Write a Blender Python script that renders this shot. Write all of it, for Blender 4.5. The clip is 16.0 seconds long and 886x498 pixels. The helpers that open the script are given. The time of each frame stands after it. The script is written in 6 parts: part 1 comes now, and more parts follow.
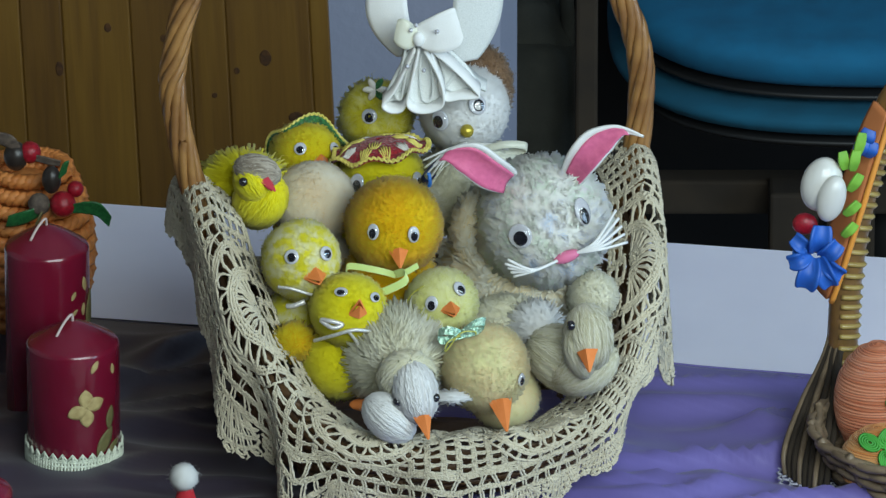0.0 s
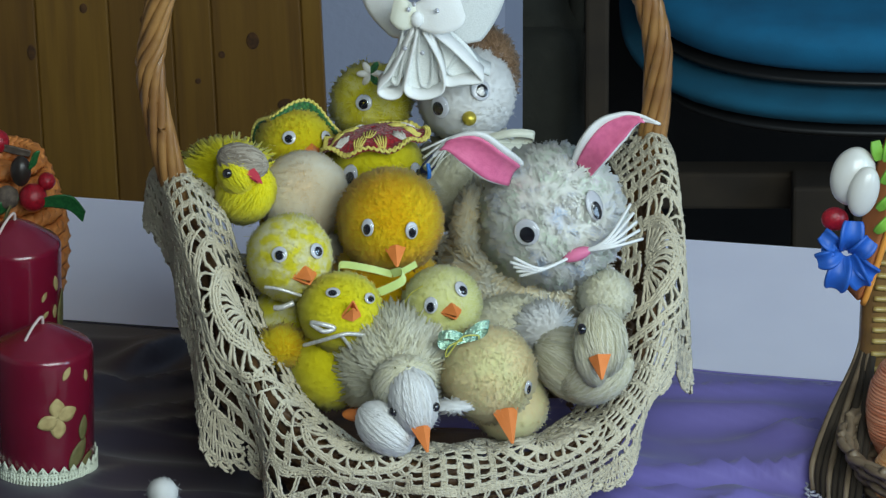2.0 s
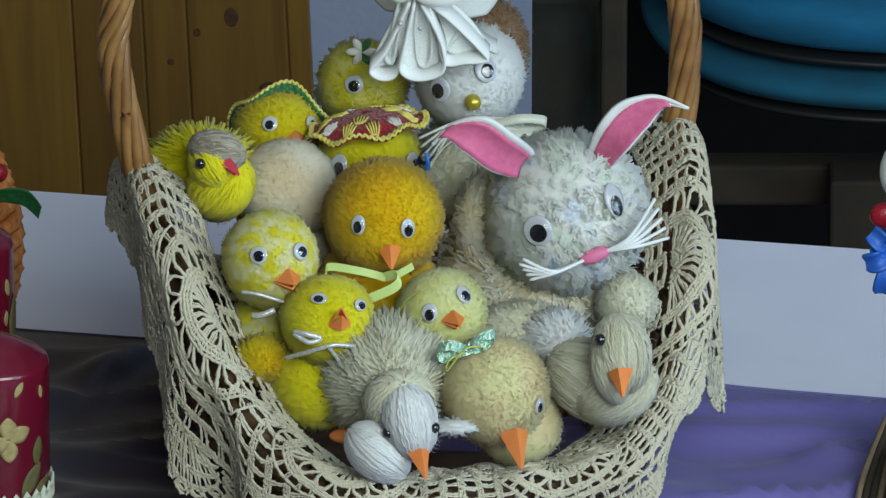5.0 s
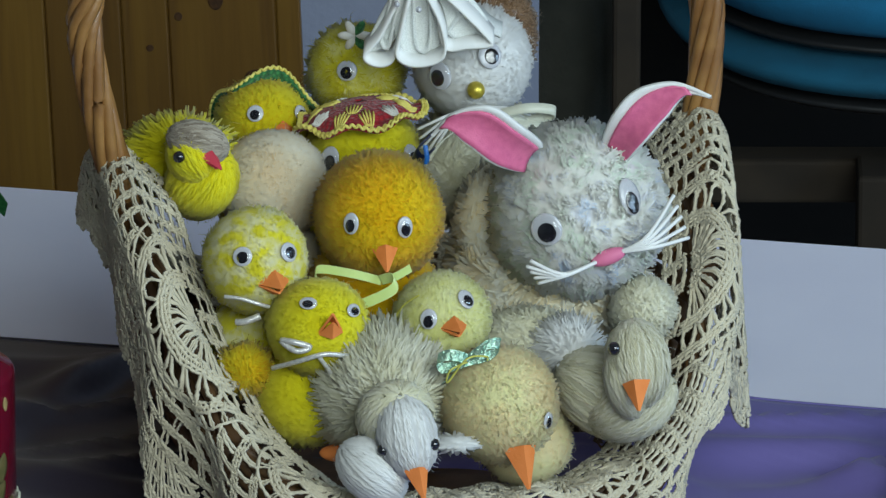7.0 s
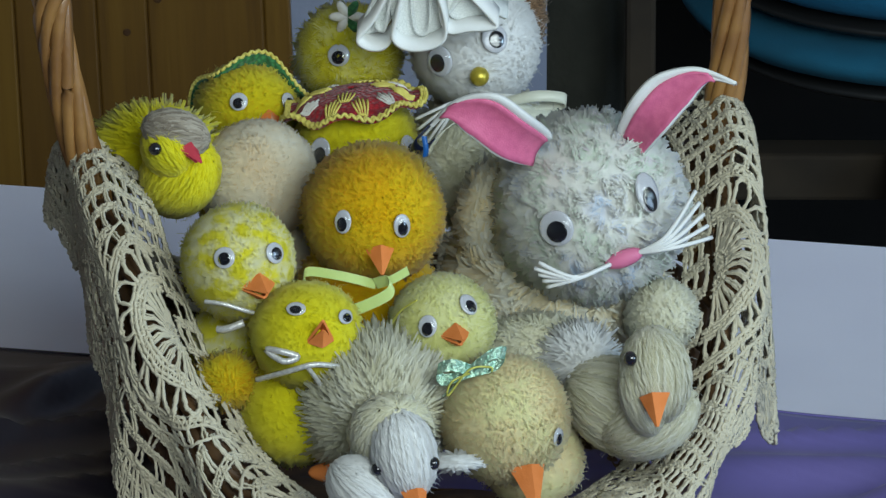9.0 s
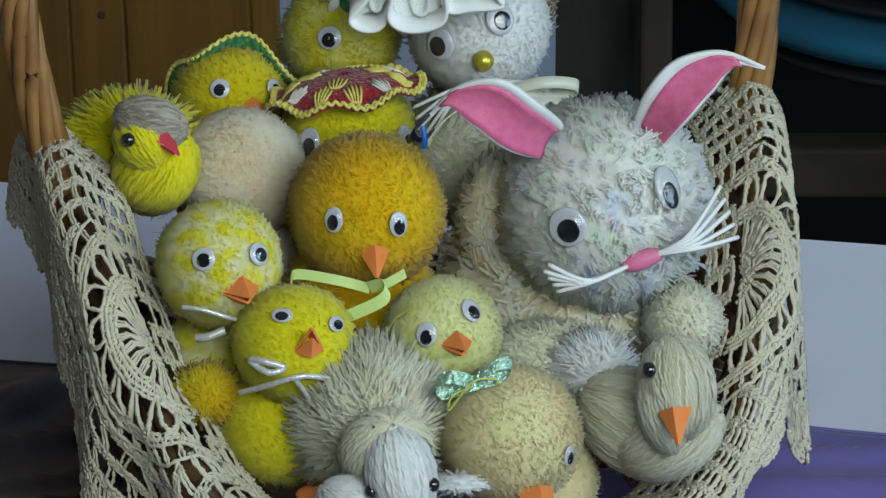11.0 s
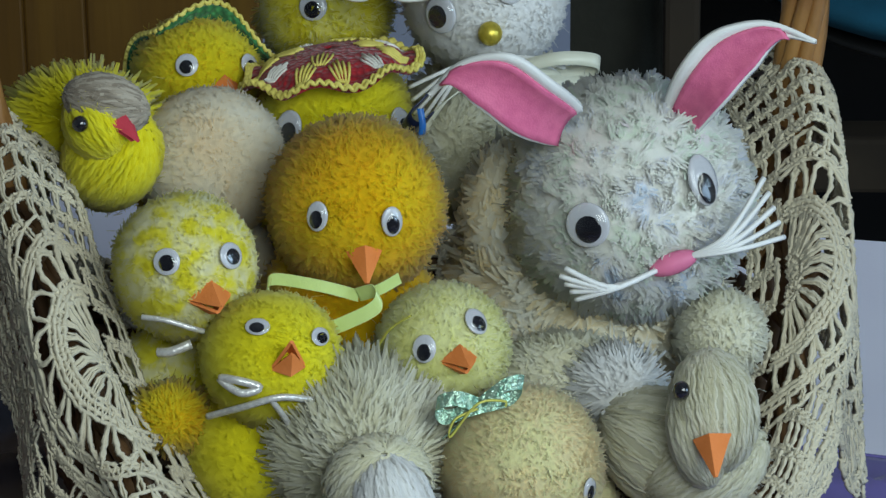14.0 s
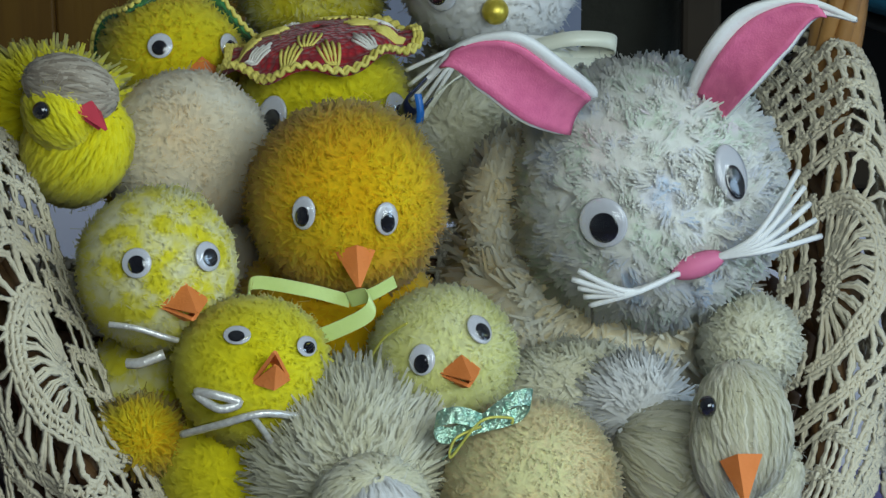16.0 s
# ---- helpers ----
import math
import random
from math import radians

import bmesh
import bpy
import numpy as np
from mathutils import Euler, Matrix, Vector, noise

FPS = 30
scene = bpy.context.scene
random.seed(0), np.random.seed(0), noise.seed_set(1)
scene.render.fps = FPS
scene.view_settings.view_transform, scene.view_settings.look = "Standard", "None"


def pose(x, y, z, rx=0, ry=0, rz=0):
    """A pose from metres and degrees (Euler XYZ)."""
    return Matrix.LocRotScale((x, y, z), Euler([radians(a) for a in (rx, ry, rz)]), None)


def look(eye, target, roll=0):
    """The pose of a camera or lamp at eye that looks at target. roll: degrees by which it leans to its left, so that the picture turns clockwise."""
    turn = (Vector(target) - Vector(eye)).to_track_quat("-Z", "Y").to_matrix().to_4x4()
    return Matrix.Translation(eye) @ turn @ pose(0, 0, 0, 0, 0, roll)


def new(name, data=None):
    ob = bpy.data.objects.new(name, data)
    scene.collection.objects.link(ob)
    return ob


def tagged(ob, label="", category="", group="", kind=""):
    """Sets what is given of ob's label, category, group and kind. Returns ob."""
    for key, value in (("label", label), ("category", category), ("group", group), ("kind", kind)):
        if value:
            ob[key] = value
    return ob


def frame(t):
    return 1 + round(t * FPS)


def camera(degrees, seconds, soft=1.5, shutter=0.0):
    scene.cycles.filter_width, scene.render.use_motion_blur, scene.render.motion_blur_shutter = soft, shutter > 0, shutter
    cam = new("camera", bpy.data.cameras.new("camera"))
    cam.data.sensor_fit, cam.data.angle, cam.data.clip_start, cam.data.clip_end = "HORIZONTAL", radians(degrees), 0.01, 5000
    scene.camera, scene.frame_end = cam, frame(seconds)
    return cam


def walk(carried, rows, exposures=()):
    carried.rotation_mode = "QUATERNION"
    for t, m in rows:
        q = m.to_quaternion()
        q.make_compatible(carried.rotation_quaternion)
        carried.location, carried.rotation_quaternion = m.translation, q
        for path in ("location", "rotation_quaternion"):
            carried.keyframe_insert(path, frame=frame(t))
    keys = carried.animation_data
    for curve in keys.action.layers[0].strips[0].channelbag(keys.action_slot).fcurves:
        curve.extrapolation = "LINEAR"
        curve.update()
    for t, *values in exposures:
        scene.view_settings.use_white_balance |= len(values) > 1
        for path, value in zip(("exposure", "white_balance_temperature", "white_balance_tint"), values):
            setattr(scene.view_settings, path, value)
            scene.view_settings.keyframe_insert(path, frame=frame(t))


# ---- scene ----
# ---------------- camera ----------------
EXPOSURE = -0.16
cam = camera(4.437, 16.0, soft=1.4)
TILT = 22.0
AIM = Vector((0.0, 0.0, 0.904))
AHEAD = Vector((0, math.cos(radians(TILT)), -math.sin(radians(TILT))))
# seconds, distance from the basket, turn, tilt, lean
ROWS = [
    (0.0, 8.0000, 0.0000, 0.0000, -0.000),
    (0.5, 7.8447, 0.0006, -0.0057, -0.004),
    (1.0, 7.6929, 0.0010, -0.0098, -0.008),
    (1.5, 7.5443, 0.0014, -0.0127, -0.013),
    (2.0, 7.3982, 0.0018, -0.0146, -0.017),
    (2.5, 7.2545, 0.0021, -0.0157, -0.022),
    (3.0, 7.1127, 0.0024, -0.0162, -0.027),
    (3.5, 6.9729, 0.0026, -0.0163, -0.032),
    (4.0, 6.8347, 0.0029, -0.0161, -0.038),
    (6.5, 6.1658, 0.0048, -0.0133, -0.068),
    (7.0, 6.0362, 0.0053, -0.0127, -0.075),
    (7.5, 5.9081, 0.0058, -0.0122, -0.082),
    (8.0, 5.7814, 0.0064, -0.0117, -0.089),
    (8.5, 5.6562, 0.0071, -0.0113, -0.096),
    (9.0, 5.5326, 0.0078, -0.0108, -0.104),
    (11.5, 4.9382, 0.0116, -0.0079, -0.144),
    (12.0, 4.8242, 0.0123, -0.0071, -0.153),
    (12.5, 4.7117, 0.0131, -0.0062, -0.162),
    (13.0, 4.6008, 0.0138, -0.0054, -0.171),
    (13.5, 4.4915, 0.0144, -0.0045, -0.180),
    (14.0, 4.3836, 0.0149, -0.0037, -0.190),
    (14.5, 4.2771, 0.0154, -0.0030, -0.199),
    (15.0, 4.1718, 0.0157, -0.0026, -0.209),
    (15.5, 4.0678, 0.0159, -0.0026, -0.220),
    (16.0, 3.9648, 0.0159, -0.0031, -0.230),
]
PATH = []
for t, far, turn, tilt, lean in ROWS:
    eye = AIM - AHEAD * far
    PATH.append((t, pose(*eye, 90 - TILT + tilt, 0, turn) @ pose(0, 0, 0, 0, 0, -lean)))
walk(cam, PATH, exposures=[(0, EXPOSURE + 0.10), (4, EXPOSURE + 0.04), (9, EXPOSURE - 0.10), (16, EXPOSURE - 0.22)])

# ---------------- light ----------------
world = bpy.data.worlds.new("world")
scene.world = world
world.use_nodes = True
world.node_tree.nodes["Background"].inputs[0].default_value = (0.55, 0.65, 0.9, 1)
world.node_tree.nodes["Background"].inputs[1].default_value = 0.04


def area_lamp(name, eye, target, sx, sy, watts, colour):
    data = bpy.data.lights.new(name, "AREA")
    data.shape, data.size, data.size_y, data.energy, data.color = "RECTANGLE", sx, sy, watts, colour
    ob = new(name, data)
    ob.matrix_world = look(eye, target)
    return ob


area_lamp("hanging_lamp", (0.95, -2.55, 2.40), (0.05, -0.1, 0.85), 2.2, 1.4, 97, (0.83, 0.98, 1.0))
area_lamp("window_lamp", (3.6, -1.9, 2.0), (0, 0.0, 0.9), 1.8, 1.6, 82, (0.50, 0.74, 1.0))

# ---------------- materials ----------------


def shader(name):
    m = bpy.data.materials.new(name)
    m.use_nodes = True
    nt = m.node_tree
    return m, nt, nt.nodes["Principled BSDF"]


def ramp(nt, source, stops):
    r = nt.nodes.new("ShaderNodeValToRGB")
    while len(r.color_ramp.elements) < len(stops):
        r.color_ramp.elements.new(0.5)
    for e, (p, c) in zip(r.color_ramp.elements, stops):
        e.position, e.color = p, (*c, 1)
    nt.links.new(source, r.inputs[0])
    return r.outputs[0]


def noise_of(nt, scale, detail=4.0, coords="Object", stretch=None):
    tc = nt.nodes.new("ShaderNodeTexCoord")
    n = nt.nodes.new("ShaderNodeTexNoise")
    n.inputs["Scale"].default_value, n.inputs["Detail"].default_value = scale, detail
    out = tc.outputs[coords]
    if stretch:
        mp = nt.nodes.new("ShaderNodeMapping")
        mp.inputs["Scale"].default_value = stretch
        nt.links.new(out, mp.inputs[0])
        out = mp.outputs[0]
    nt.links.new(out, n.inputs["Vector"])
    return n.outputs[0]


def mixed(nt, fac, a, b, mode="MIX"):
    n = nt.nodes.new("ShaderNodeMix")
    n.data_type, n.blend_type = "RGBA", mode
    for sock, val in ((n.inputs[0], fac), (n.inputs[6], a), (n.inputs[7], b)):
        if isinstance(val, bpy.types.NodeSocket):
            nt.links.new(val, sock)
        elif isinstance(val, (int, float)):
            sock.default_value = val
        else:
            sock.default_value = (*val, 1)
    return n.outputs[2]


def bump(nt, bsdf, height, strength, distance):
    b = nt.nodes.new("ShaderNodeBump")
    b.inputs["Strength"].default_value, b.inputs["Distance"].default_value = strength, distance
    nt.links.new(height, b.inputs["Height"])
    nt.links.new(b.outputs[0], bsdf.inputs["Normal"])


def plain(name, a, b=None, rough=0.6, scale=40, relief=0.0, relief_scale=300, metal=0.0, coat=0.0, sheen=0.0, stretch=None):
    """A surface of two close colours in soft patches, with fine relief."""
    m, nt, s = shader(name)
    b = b or tuple(c * 0.82 for c in a)
    col = ramp(nt, noise_of(nt, scale, stretch=stretch), [(0.35, b), (0.65, a)])
    nt.links.new(col, s.inputs["Base Color"])
    s.inputs["Roughness"].default_value, s.inputs["Metallic"].default_value = rough, metal
    s.inputs["Coat Weight"].default_value, s.inputs["Sheen Weight"].default_value = coat, sheen
    if relief:
        bump(nt, s, noise_of(nt, relief_scale, 3), 0.6, relief)
    return m


def yarn(name, tones, patch=30.0, spread=0.5, seed=0.0):
    """Wool: each strand has its own tone, and the tones drift in patches over the ball."""
    m, nt, s = shader(name)
    geo = nt.nodes.new("ShaderNodeNewGeometry")
    n = noise_of(nt, patch, 2)
    mix = nt.nodes.new("ShaderNodeMath")
    mix.operation = "MULTIPLY_ADD"
    nt.links.new(geo.outputs["Random Per Island"], mix.inputs[0])
    mix.inputs[1].default_value = spread
    sub = nt.nodes.new("ShaderNodeMath")
    sub.operation = "SUBTRACT"
    nt.links.new(n, sub.inputs[0])
    sub.inputs[1].default_value = spread / 2
    nt.links.new(sub.outputs[0], mix.inputs[2])
    step = 0.5 / max(1, len(tones) - 1)
    col = ramp(nt, mix.outputs[0], [(0.25 + i * step, c) for i, c in enumerate(tones)])
    nt.links.new(col, s.inputs["Base Color"])
    s.inputs["Roughness"].default_value = 0.95
    s.inputs["Specular IOR Level"].default_value = 0.1
    s.inputs["Sheen Weight"].default_value = 0.25
    s.inputs["Sheen Roughness"].default_value = 0.6
    # light passes through the loose fibres
    thin = nt.nodes.new("ShaderNodeBsdfTranslucent")
    nt.links.new(col, thin.inputs[0])
    both = nt.nodes.new("ShaderNodeMixShader")
    both.inputs[0].default_value = 0.10
    nt.links.new(s.outputs[0], both.inputs[1])
    nt.links.new(thin.outputs[0], both.inputs[2])
    # gaps between the hairs of a strand
    gaps, airy = nt.nodes.new("ShaderNodeBsdfTransparent"), nt.nodes.new("ShaderNodeMixShader")
    airy.inputs[0].default_value = 0.40
    nt.links.new(both.outputs[0], airy.inputs[1])
    nt.links.new(gaps.outputs[0], airy.inputs[2])
    nt.links.new(airy.outputs[0], nt.nodes["Material Output"].inputs[0])
    return m


M_ORANGE = yarn("orange_yarn", [(0.93, 0.48, 0.003), (0.96, 0.60, 0.005), (0.96, 0.70, 0.012)], 25)
M_YELLOW = yarn("yellow_yarn", [(0.86, 0.74, 0.008), (0.93, 0.83, 0.014), (0.95, 0.88, 0.04)], 30)
M_LEMON = yarn("mottled_lemon_yarn", [(0.90, 0.79, 0.015), (0.94, 0.85, 0.05), (0.95, 0.89, 0.42), (0.95, 0.91, 0.60)], 110, 0.14)
M_PALE = yarn("pale_green_yellow_yarn", [(0.80, 0.79, 0.24), (0.88, 0.87, 0.35), (0.92, 0.91, 0.50)], 40)
M_GOLD = yarn("golden_yellow_yarn", [(0.90, 0.50, 0.005), (0.93, 0.64, 0.010), (0.93, 0.76, 0.03)], 25)
M_CANARY = yarn("canary_yarn", [(0.80, 0.52, 0.006), (0.84, 0.68, 0.010), (0.86, 0.76, 0.02)], 28)
M_PEACH = yarn("peach_yarn", [(0.97, 0.74, 0.38), (0.97, 0.82, 0.46), (0.95, 0.90, 0.47)], 28)
M_CREAMPEACH = yarn("cream_peach_yarn", [(0.97, 0.72, 0.42), (0.97, 0.85, 0.62), (0.97, 0.92, 0.78)], 30, 0.3)
M_WHITE = yarn("white_yarn", [(0.92, 0.91, 0.88), (0.96, 0.96, 0.95)], 30)
M_PASTEL = yarn("pastel_white_yarn", [(0.68, 0.80, 0.95), (0.90, 0.90, 0.94), (0.95, 0.94, 0.86), (0.96, 0.95, 0.88), (0.84, 0.95, 0.78), (0.96, 0.86, 0.90)], 50, 0.2)
M_BEIGE = yarn("beige_wool", [(0.80, 0.76, 0.53), (0.89, 0.85, 0.64), (0.93, 0.90, 0.74)], 40)
M_CREAMFUR = yarn("cream_wool", [(0.92, 0.76, 0.46), (0.95, 0.87, 0.66), (0.95, 0.92, 0.80)], 45)
M_GREYBEIGE = yarn("grey_beige_wool", [(0.66, 0.62, 0.43), (0.79, 0.75, 0.56), (0.87, 0.83, 0.66)], 45, 0.6)
M_FINCHCAP = yarn("grey_brown_wool", [(0.32, 0.26, 0.20), (0.50, 0.43, 0.34), (0.60, 0.53, 0.43)], 45, 0.8)
M_BROWN = yarn("brown_wool", [(0.16, 0.085, 0.04), (0.30, 0.18, 0.10)], 45, 0.8)
M_BACKCHICK = yarn("yellow_ochre_yarn", [(0.66, 0.54, 0.015), (0.88, 0.78, 0.025), (0.92, 0.86, 0.34)], 55, 0.5)
# near-black that stands in for the shade behind the chairs
M_BACKSHADE = plain("back_shade_black", (0.008, 0.006, 0.005), rough=1.0)
M_EYE = plain("white_plastic", (0.52, 0.52, 0.55), rough=0.25, coat=0.4)
M_PUPIL = plain("black_plastic", (0.012, 0.012, 0.016), rough=0.12, coat=0.8)
M_BEAK = plain("orange_foam", (0.80, 0.24, 0.06), (0.72, 0.20, 0.04), 0.75, 60, 0.0004, 900)
M_REDBEAK = plain("red_foam", (0.62, 0.04, 0.07), rough=0.7, relief=0.0003)
M_FOAMWHITE = plain("white_foam", (0.80, 0.80, 0.78), (0.74, 0.74, 0.72), 0.7, 30, 0.0003, 900)
M_PINK = plain("pink_glitter_foam", (0.74, 0.16, 0.30), (0.64, 0.12, 0.25), 0.6, 200, 0.0004, 1400)
M_NOSE = plain("pink_foam", (0.80, 0.20, 0.36), rough=0.6)
M_GOLDBEAD = plain("gold_bead", (0.62, 0.48, 0.06), (0.45, 0.36, 0.05), 0.35, 400, metal=0.6)
M_RIBBON = plain("pale_green_satin", (0.58, 0.70, 0.26), (0.50, 0.62, 0.20), 0.28, 60, 0.0002, 900, sheen=0.4)
M_SILVER = plain("silver_cord", (0.72, 0.70, 0.66), (0.55, 0.53, 0.5), 0.32, 500, 0.0006, 700, metal=0.4)
M_MINT = plain("mint_metallic_ribbon", (0.44, 0.60, 0.46), (0.18, 0.36, 0.26), 0.25, 500, 0.0030, 420, metal=0.6)
M_LACE = plain("ecru_cotton", (0.60, 0.54, 0.40), (0.50, 0.44, 0.32), 0.9, 35, 0.0009, 1000, sheen=0.2)
M_CANE = plain("varnished_cane", (0.34, 0.17, 0.05), (0.22, 0.10, 0.03), 0.45, 45, 0.0004, 400, coat=0.2)
M_WICKER = plain("brown_wicker", (0.17, 0.085, 0.03), (0.09, 0.045, 0.018), 0.55, 50, 0.0004, 300)

# ---------------- geometry helpers ----------------


def raw_mesh(name, verts, quads=None, tris=None, smooth=True, normals=None):
    me = bpy.data.meshes.new(name)
    quads = np.zeros((0, 4), int) if quads is None else np.asarray(quads, int)
    tris = np.zeros((0, 3), int) if tris is None else np.asarray(tris, int)
    verts = np.asarray(verts, float)
    me.vertices.add(len(verts))
    me.vertices.foreach_set("co", verts.ravel())
    loops = np.concatenate([quads.ravel(), tris.ravel()])
    me.loops.add(len(loops))
    me.loops.foreach_set("vertex_index", loops)
    starts = np.concatenate([np.arange(len(quads)) * 4, len(quads) * 4 + np.arange(len(tris)) * 3])
    me.polygons.add(len(starts))
    me.polygons.foreach_set("loop_start", starts)
    me.update(calc_edges=True)
    me.validate()
    me.shade_smooth() if smooth else me.shade_flat()
    if normals is not None:
        me.normals_split_custom_set_from_vertices(normals)
    return me


def tubes(paths, radius, sides=5, closed=False, caps=True):
    """Round threads along paths of one length (P, N, 3). Returns verts, quads, tris."""
    paths = np.asarray(paths, float)
    if paths.ndim == 2:
        paths = paths[None]
    p, n, _ = paths.shape
    rad = np.broadcast_to(np.asarray(radius, float), (p, n)) if np.ndim(radius) < 2 else np.asarray(radius, float)
    if closed:
        tan = np.roll(paths, -1, 1) - np.roll(paths, 1, 1)
    else:
        tan = np.gradient(paths, axis=1)
    tan /= np.linalg.norm(tan, axis=2, keepdims=True) + 1e-12
    mean = paths[:, -1] - paths[:, 0] if not closed else paths[:, n // 4] - paths[:, 0]
    ref = np.zeros((p, 3))
    ref[np.arange(p), np.argmin(np.abs(mean), axis=1)] = 1
    a = np.cross(tan, ref[:, None, :])
    a /= np.linalg.norm(a, axis=2, keepdims=True) + 1e-12
    b = np.cross(tan, a)
    ang = np.arange(sides) * 2 * np.pi / sides
    ring = a[:, :, None, :] * np.cos(ang)[None, None, :, None] + b[:, :, None, :] * np.sin(ang)[None, None, :, None]
    verts = (paths[:, :, None, :] + ring * rad[:, :, None, None]).reshape(-1, 3)
    i, j, q = np.meshgrid(np.arange(p), np.arange(n if closed else n - 1), np.arange(sides), indexing="ij")
    j2, q2 = (j + 1) % n, (q + 1) % sides
    base = i * n * sides
    quads = np.stack([base + j * sides + q, base + j * sides + q2, base + j2 * sides + q2, base + j2 * sides + q], -1).reshape(-1, 4)
    tris = np.zeros((0, 3), int)
    if caps and not closed and sides >= 3:
        lids = []
        for row in (0, n - 1):
            s = np.arange(p) * n * sides + row * sides
            for e in range(1, sides - 1):
                tri = np.stack([s, s + e, s + e + 1], -1)
                lids.append(tri if row else tri[:, ::-1])
        tris = np.concatenate(lids)
    return verts, quads, tris


def join(*pieces):
    vs, qs, ts, off = [], [], [], 0
    for v, q, t in pieces:
        vs.append(v), qs.append(np.asarray(q, int) + off), ts.append(np.asarray(t, int).reshape(-1, 3) + off)
        off += len(v)
    return np.concatenate(vs), np.concatenate(qs), np.concatenate(ts)


def ball(radii, nu=24, nv=14):
    u, v = np.meshgrid(np.arange(nu) * 2 * np.pi / nu, (np.arange(nv) + 0.5) * np.pi / nv, indexing="xy")
    verts = np.stack([np.sin(v) * np.cos(u), np.sin(v) * np.sin(u), np.cos(v)], -1).reshape(-1, 3) * np.asarray(radii)
    i, j = np.meshgrid(np.arange(nu), np.arange(nv - 1), indexing="xy")
    i2 = (i + 1) % nu
    quads = np.stack([j * nu + i, (j + 1) * nu + i, (j + 1) * nu + i2, j * nu + i2], -1).reshape(-1, 4)
    top = [(0, e, e + 1) for e in range(1, nu - 1)]
    bot = [((nv - 1) * nu, (nv - 1) * nu + e + 1, (nv - 1) * nu + e) for e in range(1, nu - 1)]
    return verts, quads, np.array(top + bot)


def turn_to(direction, up=(0, 0, 1), roll=0.0):
    """A turn whose z axis is the direction, y axis towards up."""
    z = Vector(direction).normalized()
    x = Vector(up).cross(z)
    x = Vector((1, 0, 0)) if x.length < 1e-4 else x.normalized()
    return Matrix((x, z.cross(x), z)).transposed().to_4x4() @ Matrix.Rotation(radians(roll), 4, "Z")


def toward(az, el):
    """Unit vector: az degrees to the right of straight ahead of the viewer's side, el degrees up."""
    a, e = radians(az), radians(el)
    return Vector((math.cos(e) * math.sin(a), -math.cos(e) * math.cos(a), math.sin(e)))


def thing(name, base, label, category, group="", kind=""):
    ob = new(name)
    ob.location = base
    return tagged(ob, label, category, group, kind)


def part(name, data, material, parent, label="", m=None):
    """A mesh object under a thing or a part. data: (verts, quads, tris) in world places, or a mesh with the local pose m."""
    if isinstance(data, tuple):
        origin = np.array(parent.matrix_basis.translation if parent else (0, 0, 0))
        data = raw_mesh(name, data[0] - origin, data[1], data[2], normals=data[3] if len(data) > 3 else None)
    ob = new(name, data)
    if material and not data.materials:
        data.materials.append(material)
    ob.parent = parent
    if m is not None:
        ob.matrix_basis = m
    return tagged(ob, label)


